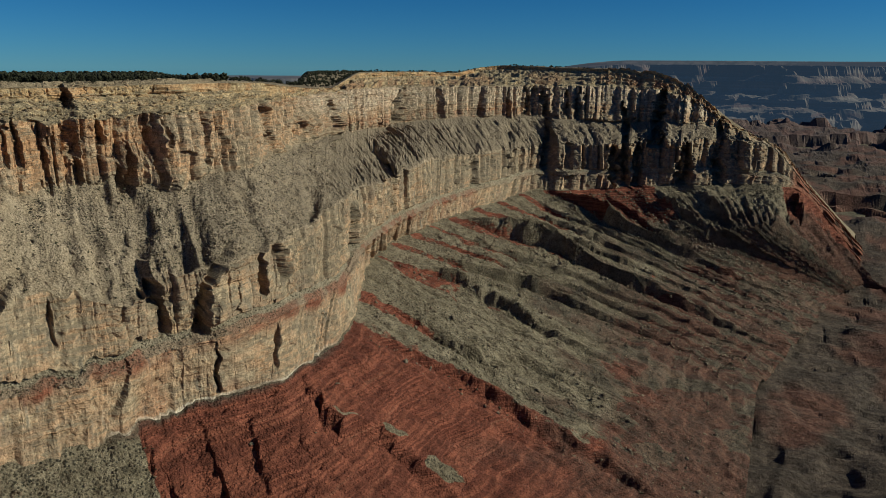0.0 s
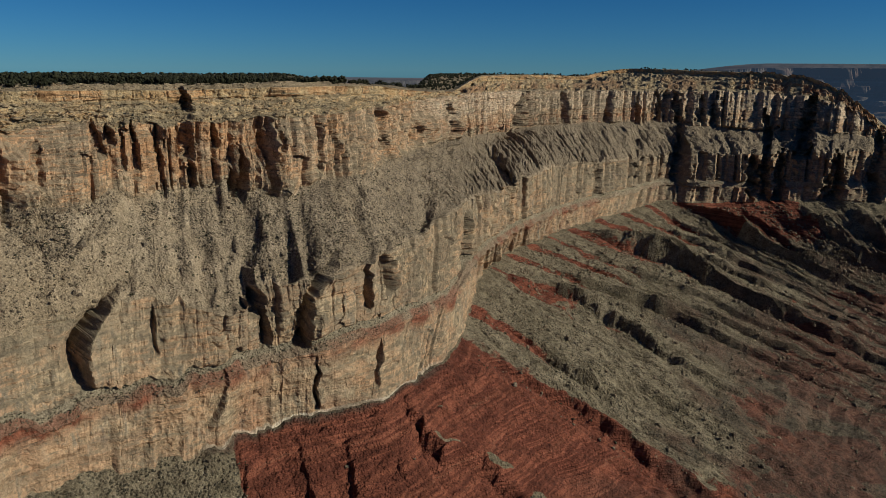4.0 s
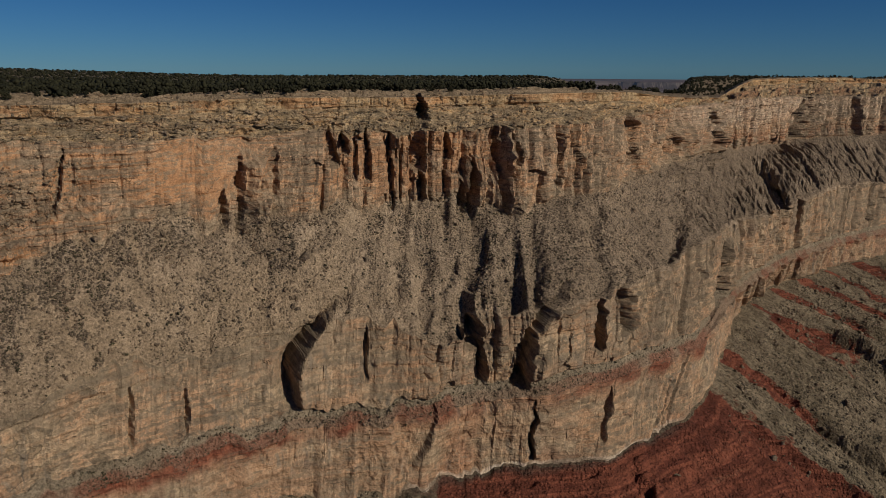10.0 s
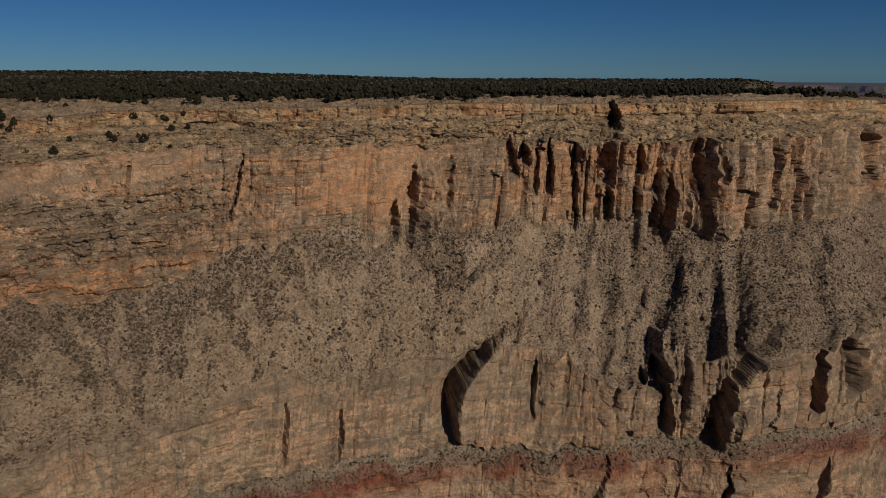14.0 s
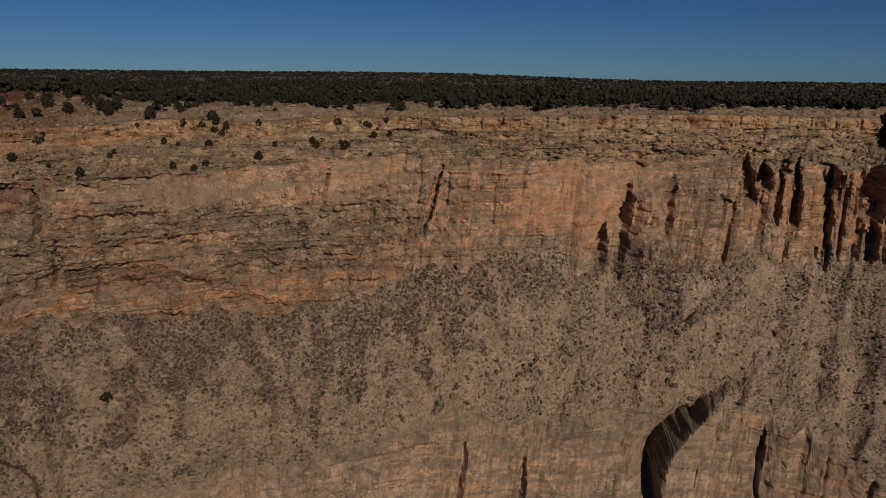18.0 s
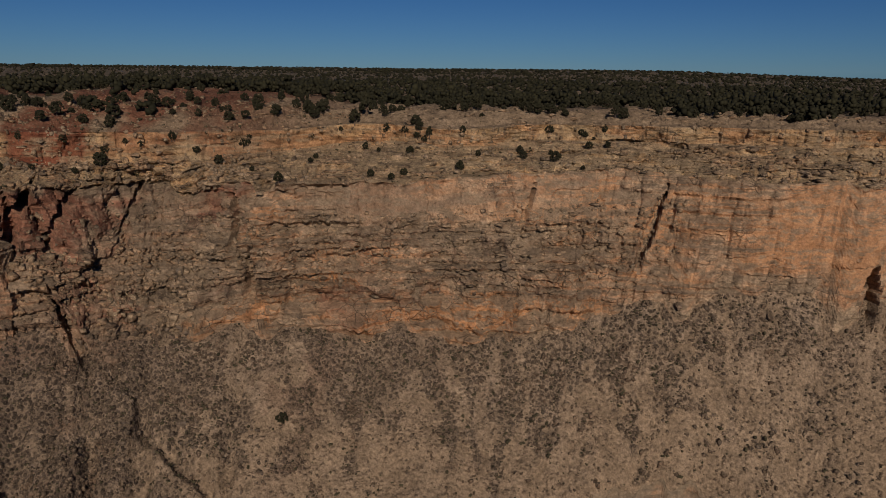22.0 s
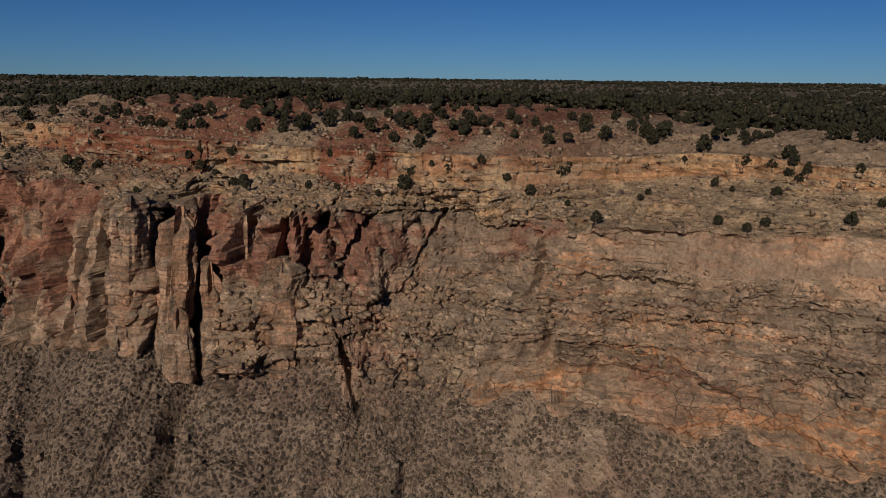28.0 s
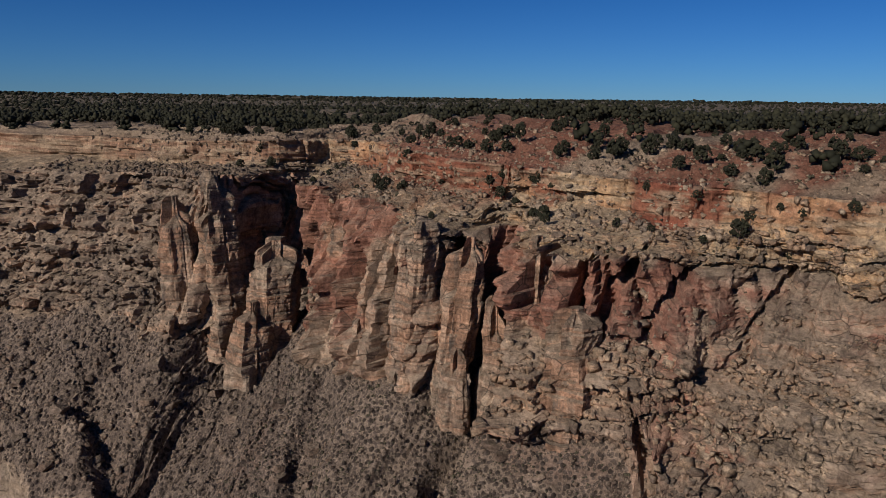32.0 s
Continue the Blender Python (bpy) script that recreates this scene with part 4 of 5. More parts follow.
# Plateau undulation, and the red hill behind the western rim.
lift += (4.5 + 1.5 * red_hill) * (1 - step(V, -3.6, -0.6)) * step(V, -7.0, -4.8) * step(H, 29, 38) * (1 - step(H, 62, 72))
flat = 1 - step(V, -0.6, 0.0)
# Low ledges step up from the rim to the woods.
rise_by = -1.7 * V + 1.5 * fbm2(S / 26, V * 0.9, 4, 151)
low_ledges = band(-3.3, -0.12, 0.12) * step(H, -26, -22)
lift += low_ledges * 1.5 * (np.floor(rise_by) + step(rise_by - np.floor(rise_by), 0.0, 0.3) - rise_by + 0.3) + low_ledges * 0.5 * (mid - 0.5)
lift += flat * 0.9 * fbm2(SHEET[..., 0] / 22, SHEET[..., 1] / 22, 4, 91)

mixed = step(V, 3.2, 5.0)[..., None]
out = out_top[None] * (1 - mixed) + out_low[None] * mixed
SHEET[..., :2] += out * push[..., None]
SHEET[..., 2] += lift

# Where bare red rock, warm stained rock and streams of stones show.
red_noise = fbm2(S / 14, Z / 12, 4, 95)
red_west = step(H, 28, 40) * (1 - 0.7 * step(H, 60, 72))
RED = step(V, -7.5, -3.5) * (1 - step(V, -0.3, 0.2)) * step(H, 27, 36) * (1 - step(H, 58, 72)) * step(red_noise + 0.35, -0.2, 0.6) * 0.95
RED += band(-0.1, 1.1, 0.15) * red_west * step(red_noise + 0.3, -0.2, 0.5) * 0.9
RED += stairs * red_west * step(red_noise, -0.15, 0.5) * 0.65
RED += main_face * red_west * step(red_noise + 0.1 * pillars + 0.25 * step(H, 47, 52), -0.05, 0.4) * 0.75 * (1 - 0.7 * under_columns)
RED += main_face * rubble * step(H, 20, 28) * step(red_noise, 0.3, 0.7) * 0.5
RED += slope * step(H, 12, 34) * step(red_noise, 0.15, 0.8) * 0.45
RED += band(5.45, 6.15, 0.1) * (0.25 + 0.5 * step(red_noise, -0.2, 0.4)) * (1 - 0.7 * step(H, -40, -46))
RED += end_face * step(red_noise, 0.25, 0.8) * 0.3
RED += band(1.25, 1.9, 0.2) * step(H, -29, -32) * 0.6 * step(red_noise, -0.5, 0.2) + main_face * step(V, 2.6, 2.85) * step(H, -29, -32) * (1 - step(H, -44, -50)) * 0.4
bare = step(part_way + 0.15 * red_noise, 0.70, 0.86) + 0.7 * (1 - step(part_way, 0.02, 0.10))
bowl = step(H, -14.6, -15.6) * (1 - step(H, -33.0, -33.6))
bowl_cover = step(V, 7.25, 7.6) * step(part_way, 0.06, 0.10) * (1 - step(part_way, 0.16, 0.26)) * step(H, -28, -29) * step(fbm2(L / 9, V * 9, 4, 90), -0.35, 0.25)
wide_red = step(H, -49, -50) * (1 - step(H, -55.5, -57)) * (1 - step(V, 7.5, 8.1)) + step(H, -66, -66.6)
beyond = step(H, -33.0, -33.6)
RED += step(V, 7.0, 7.03) * np.clip(bowl * (0.95 - 0.75 * bowl_cover) + beyond * (bare * (0.95 - 0.75 * step(V + 0.3 * red_noise, 7.2, 7.9)) * (1 - 0.75 * step(H, -56, -58)) + wide_red) + 0.9 * step(V, 8.1, 8.6) * step(red_noise, -0.35, 0.2), 0, 1)
RED = np.maximum(RED, step(V, 1.0, 1.2) * step(H, -66.4, -67.0))
RED = np.clip(RED, 0, 1) * (1 - step(V, 1.0, 1.4) * (1 - step(V, 4.0, 4.2)) * step(H, 69, 71))
warm_noise = fbm2(S / 10, Z / 7, 4, 97)
WARM = main_face * step(H, 8, 13) * (1 - step(H, 31, 35)) * step(V + 0.1 * warm_noise, 2.68, 2.8) * step(warm_noise + 0.6, 0.0, 0.6)
WARM += main_face * rubble * 0.6 * step(warm_noise, 0.3, 0.7) * (1 - step(H, 60, 65))
VARNISH = main_face * step(H, 30, 36) * (1 - step(H, 69, 71)) * (1 - 0.55 * step(H, 50, 54)) * (0.42 + 0.4 * step(fbm2(S / 8, Z / 3, 4, 144), -0.3, 0.4))
VARNISH += main_face * step(H, 7, 12) * (1 - step(H, 32, 38)) * 0.6 * step(fbm2(S / 26, Z / 4.5, 4, 145), 0.15, 0.55)
VARNISH += main_face * step(H, -2, -6) * (1 - step(H, -24, -28)) * 0.4 * step(fbm2(S / 6, Z / 9, 4, 146), 0.2, 0.6)
VARNISH += (rim_face + 0.6 * stairs) * step(H, 66, 70) * 0.6
VARNISH += main_face * step(H, 69.5, 71) * (0.45 + 0.5 * step(fbm2(S / 7, Z / 5, 4, 148), -0.2, 0.4))
VARNISH += (low_face + end_face) * 0.3 * step(fbm2(S / 9, Z / 7, 4, 147), 0.3, 0.7)
VARNISH += (low_face + 0.5 * end_face) * 0.45 * step(H, -12, -18) * step(fbm2(S / 14, Z / 9, 4, 163), -0.4, 0.3)
VARNISH = np.clip(VARNISH, 0, 1)
WARM += main_face * 0.55 * step(H, 20, 12) * step(H, -1.0, 1.5) * (1 - step(V, 2.75, 2.95)) * step(warm_noise + 0.3, 0.0, 0.7)
WARM += main_face * 0.6 * step(H, -1, -6) * (1 - 0.6 * step(H, -24, -30)) * step(warm_noise + 0.3, 0.0, 0.7)
WARM += (low_face + 0.7 * end_face) * 0.3 * step(H, -8, -13) * step(warm_noise, -0.1, 0.6)
WARM += rim_face * 0.6 * step(warm_noise + 0.3, 0.0, 0.7)
WARM += 0.25 * massive
WARM = np.clip(WARM, 0, 1)
PALE = main_face * step(H, -28.5, -31) * (1 - step(H, -60, -62)) * (1 - step(V + 0.12 * warm_noise, 2.4, 2.75)) * 0.4
chute = S / 12 + 0.8 * fbm2(S / 23, V * 1.3, 4, 98) + 1.3 * (V - 3.4) * value2(S / 31, V * 0, 150)
chute = np.abs(chute - np.round(chute)) * 2
STREAM = step(1.32 - 1.15 * np.clip(V - 3.0, 0, 1) - chute + 0.5 * fbm2(S / 3.5, V * 7, 5, 99), 0.25, 0.5)
STREAM = np.where(V < 0, step(fbm2(S / 7, V * 4, 4, 96), 0.0, 0.5), STREAM) * (1 - step(V, -0.05, 0.0) * (1 - step(V, 2.98, 3.0))) * (1 - step(V, 3.98, 4.0) * (1 - step(V, 5.0, 5.02)))
STREAM = np.maximum(STREAM * np.where(V > 2.9, 0.9 - 0.3 * step(H, 8, 2) * step(H, -12, -6), 1.0), PALE)
STREAM = np.where(V > 5.5, 0.75 * band(6.965, 7.04, 0.012) * step(H, -12, -14) * (1 - step(H, -31, -33)), STREAM)
STREAM = np.where(slope > 0.5, np.maximum(STREAM, step(H, 52, 62) * step(fbm2(S / 20, V * 3, 4, 93), -0.6, 0.1)), STREAM)
STREAM = np.where(slope > 0.5, np.maximum(STREAM, 0.85 * step(H, -12, -18) + 0.1 * step(H, -30, -36) + 0.95 * step(H, 28, 35) * step(fbm2(S / 12, V * 3, 4, 94), -0.6, -0.1)), STREAM)
STREAM = np.where(V < -0.02, np.maximum(STREAM * (1 - step(V, -4.0, -2.5)), 1 - step(V, -7.5, -5.5)) * (1 - RED), STREAM)
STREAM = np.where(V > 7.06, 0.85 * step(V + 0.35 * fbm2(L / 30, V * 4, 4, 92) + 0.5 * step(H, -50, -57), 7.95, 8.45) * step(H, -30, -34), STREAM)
STREAM = np.clip(STREAM, 0, 1) + slope * (0.7 * step(H, 48, 58) + 0.35 * step(H, 30, 36))

spill = fbm2(S / 5, V * 7, 5, 111)
DUST = main_face * np.clip(step(V + 0.22 * spill, 2.78, 3.0) * (1 - step(H, 8, 11) * (1 - step(H, 32, 36))) + 0.8 * step(spill, 0.05, 0.45) * rubble, 0, 1) * (1 - 0.8 * WARM)
DUST += low_face * (1 - step(V + 0.25 * spill, 4.05, 4.4)) * 0.9 * (1 - 0.85 * step(H, -5, -8))
DUST += slope * np.clip((1 - step(V + 0.35 * spill, 3.02, 3.2)) * 0.9 + step(V + 0.3 * spill, 3.8, 4.0) * 0.8 + 0.8 * step(fbm2(S / 9, V * 10, 4, 112), 0.5, 0.65), 0, 1) * (1 - 0.85 * step(H, 27, 38)) * (1 - 0.6 * step(H, -10, -14)) * (1 - 0.8 * step(H, -27, -30))
DUST *= 1 - 0.75 * slope * STREAM * step(H, -9, -5)
DUST += low_ledges * (1 - RED) * (0.15 + 0.45 * step(spill, -0.2, 0.4))
DUST += slope * (1 - STREAM) * 0.75 * step(V, 3.2, 3.6) * step(H, -9, -5) * (1 - step(H, 34, 40))
DUST += (rim_face + stairs) * step(spill, 0.2, 0.5) * 0.6 * (1 - step(H, -16, -22))
DUST += main_face * under_columns * (0.25 + 0.3 * step(spill, -0.2, 0.4))
DUST += main_face * step(H, 69.5, 71) * 0.35 * step(spill, -0.1, 0.4)
DUST = np.clip(DUST, 0, 1) * (1 - 0.6 * main_face * step(H, 33, 41)) * (1 - 0.6 * step(H, 69.5, 71) * step(V, 1.9, 2.1) * (1 - step(V, 2.9, 3.0)))


def sheet(name, places, material, masks=(), smooth=False):
    """A mesh from a grid of places."""
    rows, cols = places.shape[:2]
    me = bpy.data.meshes.new(name)
    me.vertices.add(rows * cols)
    me.vertices.foreach_set("co", places.reshape(-1).astype(np.float32))
    i = np.arange(rows * cols).reshape(rows, cols)
    quads = np.stack([i[:-1, :-1], i[1:, :-1], i[1:, 1:], i[:-1, 1:]], -1).reshape(-1, 4)
    me.loops.add(quads.size)
    me.loops.foreach_set("vertex_index", quads.reshape(-1).astype(np.int32))
    me.polygons.add(len(quads))
    me.polygons.foreach_set("loop_start", np.arange(0, quads.size, 4, dtype=np.int32))
    me.polygons.foreach_set("use_smooth", np.full(len(quads), smooth))
    for key, values in masks:
        me.attributes.new(key, "FLOAT", "POINT").data.foreach_set("value", values.reshape(-1).astype(np.float32))
    me.update(calc_edges=True)
    me.materials.append(material)
    return new(name, me)


START = np.cumsum([0] + ROWS)


CALM = np.clip(massive + (low_face + 0.8 * end_face) * 0.8 * (1 - 0.5 * step(H, -12, -16)) * step(fbm2(S / 24, Z / 12, 3, 164), -0.6, 0.0) + 0.85 * rim_face * step(fbm2(S / 20, V * 2, 3, 161), -0.5, 0.0), 0, 1)
ROCK_STREAM = np.where((V > 1.9) & (V < 3.2), PALE, np.where((V > 6.0) & (V < 7.2), STREAM, 0.0))


def piece(name, first, last, material, label, category, smooth=False):
    a, b = START[first + PLATEAU], START[last + PLATEAU] + 1
    streams = ROCK_STREAM if category == "cliff" else STREAM
    return tagged(sheet(name, SHEET[a:b], material, [("red", RED[a:b]), ("warm", WARM[a:b]), ("stone_haze", streams[a:b]), ("dust", DUST[a:b]), ("varnish", VARNISH[a:b]), ("calm", CALM[a:b])], smooth), label, category, kind="structure")


piece("plateau_ground", -PLATEAU, 0, M_SOIL, "flat canyon rim plateau of brown stony soil", "ground")
piece("rim_cliff", 0, 2, M_RIM, "stepped cream and rust limestone ledges along the canyon rim", "cliff")
piece("upper_cliff", 2, 3, M_MAIN, "tall orange and grey limestone cliff split into columns", "cliff")
piece("talus_slope", 3, 4, M_TALUS, "steep grey brown talus slope strewn with stones", "slope")
piece("lower_cliff", 4, 5, M_LOW, "tan limestone cliff with buttresses and dark alcoves", "cliff")
piece("red_ledge", 5, 6, M_LEDGE, "narrow ledge of red earth between two cliffs", "ledge")
piece("bottom_cliff", 6, 7, M_LOW, "pale tan limestone cliff above red shale", "cliff")
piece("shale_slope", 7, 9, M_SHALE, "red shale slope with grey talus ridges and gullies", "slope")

# ---- canyon floor to the horizon ----
ang = np.radians(np.r_[np.arange(-92, -24, 0.17), np.linspace(-24, 268, 150)])
ring = np.r_[np.linspace(0, 300, 16)[:-1], 300 * (3200 / 300) ** np.linspace(0, 1, 150)[:-1], np.linspace(3200, 4950, 120)]
RR, AA = np.meshgrid(ring, ang, indexing="ij")
FX, FY = HUB[0] - RR * np.sin(AA), HUB[1] + RR * np.cos(AA)
hd = (np.degrees(AA) + 180) % 360 - 180
low = fbm2(FX / 420, FY / 420, 5, 101)
cut = np.abs(fbm2(FX / 520, FY / 520, 4, 102))
FZ = -224 + 7 * low + 5 * fbm2(FX / 110, FY / 110, 3, 103) * step(RR, 200, 420) + 7 * np.abs(fbm2(FX / 75, FY / 75, 4, 108, 0.55)) * step(RR, 100, 200)
bench = step(cut, 0.05, 0.11) * 30 + step(cut, 0.26, 0.31) * 22
FZ += 3 * fbm2(FX / 190, FY / 190, 4, 109, 0.6) * step(RR, 1000, 1500)
FZ += (bench - 22) * step(RR, 900, 1500)
wall = RR + 330 * fbm2(FX / 640, FY / 640, 4, 104, 0.55) + 200 * np.abs(fbm2(FX / 230, FY / 230, 3, 105))
top = -45 + (84 + 12 * value2(hd / 14, hd * 0, 106)) * step(hd, -44, -54)
rise = 0.10 * step(wall, 3300, 3340) + 0.10 * step(wall, 3400, 3600) + 0.14 * step(wall, 3680, 3715) + 0.10 * step(wall, 3740, 3880) + 0.20 * step(wall, 3900, 3935) + 0.14 * step(wall, 3960, 4090) + 0.22 * step(wall, 4120, 4155)
ledges = (FZ + 0.04 * FX) / 5.0 + 0.6 * fbm2(FX / 45, FY / 45, 3, 110)
ledges = ledges - np.floor(ledges)
FZ += 2.0 * (step(ledges, 0.0, 0.5) - ledges) * step(RR, 250, 400)
FZ = FZ + (top - FZ) * rise
FZ += 28 * step(RR, 4700, 4760) * step(hd, -40, -50)
FZ = FZ - 5 * (1 - step(RR, 850, 1100))
FZ = np.where(RR < 60, -234, FZ)
FRED = step(fbm2(FX / 60, FY / 60, 4, 107), -0.1, 0.5) * (1 - 0.7 * step(RR, 3300, 3800))
BEYOND = int(np.searchsorted(ring, 3200))
# Haze put into the floor's colour, growing with distance from 1300 metres.
FPLACES, FHAZE = np.stack([FX, FY, FZ], -1), step(RR, 1300, 3600)
tagged(sheet("canyon_floor", FPLACES[:BEYOND + 1], M_FLOOR, [("red", FRED[:BEYOND + 1]), ("stone_haze", FHAZE[:BEYOND + 1])]),
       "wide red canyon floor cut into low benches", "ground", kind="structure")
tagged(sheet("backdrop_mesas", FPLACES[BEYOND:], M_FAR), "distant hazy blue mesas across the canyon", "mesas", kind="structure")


# ---- placing things on the ground ----
VROW = V[:, 0]


def ground_at(head, v):
    """The place on the cliff sheet at a heading and a bed."""
    c = int(np.clip(np.searchsorted(-heads, -head), 0, NCOL - 1))
    r = int(np.clip(np.searchsorted(VROW, v), 0, len(VROW) - 1))
    return SHEET[r, c]


def stones_at(head, v):
    c = int(np.clip(np.searchsorted(-heads, -head), 0, NCOL - 1))
    return STREAM[int(np.clip(np.searchsorted(VROW, v), 0, len(VROW) - 1)), c]


def nearest(x, y, z):
    d = ((SHEET[::2, ::2] - np.array([x, y, z])) ** 2).sum(-1)
    return SHEET[::2, ::2].reshape(-1, 3)[int(d.argmin())]


def facets(points, faces, name, material):
    me = bpy.data.meshes.new(name)
    me.from_pydata([tuple(p) for p in points], [], [tuple(int(i) for i in f) for f in faces])
    me.materials.append(material)
    me.update()
    return me


def joined(name, shapes, spots, material, label, category):
    """One mesh of many copies: shapes are (points, triangles); spots are (shape, place, scale, turn)."""
    pts, tri, base_i = [], [], 0
    for which, place, scale, turn in spots:
        p, f = shapes[which]
        c, s = math.cos(turn), math.sin(turn)
        q = p * scale
        q = np.stack([q[:, 0] * c - q[:, 1] * s, q[:, 0] * s + q[:, 1] * c, q[:, 2]], -1) + place
        pts.append(q)
        tri.append(f + base_i)
        base_i += len(p)
    pts, tri = np.concatenate(pts), np.concatenate(tri)
    me = bpy.data.meshes.new(name)
    me.vertices.add(len(pts))
    me.vertices.foreach_set("co", pts.reshape(-1).astype(np.float32))
    me.loops.add(tri.size)
    me.loops.foreach_set("vertex_index", tri.reshape(-1).astype(np.int32))
    me.polygons.add(len(tri))
    me.polygons.foreach_set("loop_start", np.arange(0, tri.size, 3, dtype=np.int32))
    me.update(calc_edges=True)
    me.materials.append(material)
    return tagged(new(name, me), label, category, kind="stuff")


rng = np.random.default_rng(5)

OCTA = np.array([(1, 0, 0), (-1, 0, 0), (0, 1, 0), (0, -1, 0), (0, 0, 1), (0, 0, -1)], float)
OCTA_F = np.array([(0, 2, 4), (2, 1, 4), (1, 3, 4), (3, 0, 4), (2, 0, 5), (1, 2, 5), (3, 1, 5), (0, 3, 5)])


def crown_shape(clumps, size, high, low):
    """A ragged crown of small clumps, fuller at the sides, with gaps."""
    pts, tri = [], []
    for n in range(clumps):
        d = rng.normal(0, 1, 3)
        d /= np.linalg.norm(d)
        r = rng.uniform(0.45, 1.0) ** 0.6
        c = d * r * np.array([1.0, 0.9, 0.5 * (high - low)]) + np.array([0, 0, 0.5 * (high + low)])
        c[:2] *= 1.0 - 0.35 * np.clip((c[2] - low) / (high - low), 0, 1)
        s = size * rng.uniform(0.6, 1.3)
        p = OCTA * s * rng.uniform(0.6, 1.25, (6, 1)) @ np.linalg.qr(rng.normal(0, 1, (3, 3)))[0]
        tri.append(OCTA_F + 6 * n)
        pts.append(p + c)
    return np.concatenate(pts), np.concatenate(tri)


def trunk_shape():
    """A short twisted trunk that forks into limbs."""
    pts, faces = [], []

    def tube(a, b, ra, rb):
        a, b = np.array(a), np.array(b)
        n = len(pts)
        for c, r in ((a, ra), (b, rb)):
            for k in range(5):
                t = 2 * math.pi * k / 5
                pts.append(c + np.array([math.cos(t) * r, math.sin(t) * r, 0]))
        for k in range(5):
            faces.append((n + k, n + (k + 1) % 5, n + 5 + (k + 1) % 5, n + 5 + k))

    tube((0, 0, -0.3), (0.05, 0.03, 0.55), 0.13, 0.10)
    for k in range(4):
        t = 2 * math.pi * k / 4 + rng.uniform(-0.4, 0.4)
        tube((0.05, 0.03, 0.5), (0.6 * math.cos(t), 0.55 * math.sin(t), rng.uniform(0.9, 1.4)), 0.07, 0.025)
    return pts, faces


BOX = np.array([(x, y, z) for x in (-1, 1) for y in (-1, 1) for z in (-1, 1)], float)
BOX_F = np.array([(0, 1, 3), (0, 3, 2), (4, 6, 7), (4, 7, 5), (0, 4, 5), (0, 5, 1), (2, 3, 7), (2, 7, 6), (0, 2, 6), (0, 6, 4), (1, 5, 7), (1, 7, 3)])


def chip_shape():
    """A broken block with eight uneven corners."""
    p = BOX * rng.uniform(0.45, 0.95, 3) * rng.uniform(0.55, 1.15, (8, 1)) @ np.linalg.qr(rng.normal(0, 1, (3, 3)))[0]
    return p + rng.normal(0, 0.12, p.shape), BOX_F


CHIPS = [chip_shape() for n in range(8)]

# ---- boulders that can be told apart ----
boulder_meshes = []
for n in range(8):
    bm = bmesh.new()
    half = np.array([1.0, rng.uniform(0.65, 0.95), rng.uniform(0.5, 0.85)])
    for i in range(26):
        q = rng.uniform(-1, 1, 3)
        q[int(rng.integers(3))] = rng.choice((-1.0, 1.0)) * rng.uniform(0.82, 1.0)
        bm.verts.new(q * half)
    bmesh.ops.convex_hull(bm, input=bm.verts[:])
    bmesh.ops.delete(bm, geom=[v for v in bm.verts if not v.link_faces], context="VERTS")
    me = bpy.data.meshes.new("boulder")
    bm.to_mesh(me)
    bm.free()
    me.materials.append(M_BOULDER)
    boulder_meshes.append(me)


def boulder(place, size, label="grey angular limestone boulder on the slope", sunk=0.25):
    ob = new("boulder", boulder_meshes[int(rng.integers(8))])
    tilt = Euler((rng.normal(0, 0.25), rng.normal(0, 0.25), rng.uniform(0, 6.28)))
    ob.matrix_world = Matrix.LocRotScale(Vector(place) + Vector((0, 0, size * (0.45 - sunk))), tilt, Vector((size, size * rng.uniform(0.75, 1.1), size * rng.uniform(0.7, 1.05))))
    return tagged(ob, label, "boulder", "boulders on the slopes")


boulder(nearest(-3.8, 206.5, -60.5), 2.4, "large rounded tan boulder resting on the talus")
for lo, hi, v1, v2, number, small, large in ((62, 84, 2.9, 3.9, 80, 0.6, 2.0), (70, 86, 2.0, 2.95, 60, 0.6, 1.9), (36, 62, 3.0, 3.6, 45, 0.6, 1.7), (8, 36, 2.5, 3.5, 45, 0.5, 1.3),
                                             (30, 60, 1.1, 1.9, 40, 0.5, 1.2), (-30, 8, 3.05, 3.9, 35, 0.5, 1.2), (-33, -14, 7.2, 8.2, 7, 0.6, 1.2)):
    for n in range(number):
        size = small + (large - small) * rng.random() ** 2.2
        boulder(ground_at(rng.uniform(lo, hi), rng.uniform(v1, v2)), size)

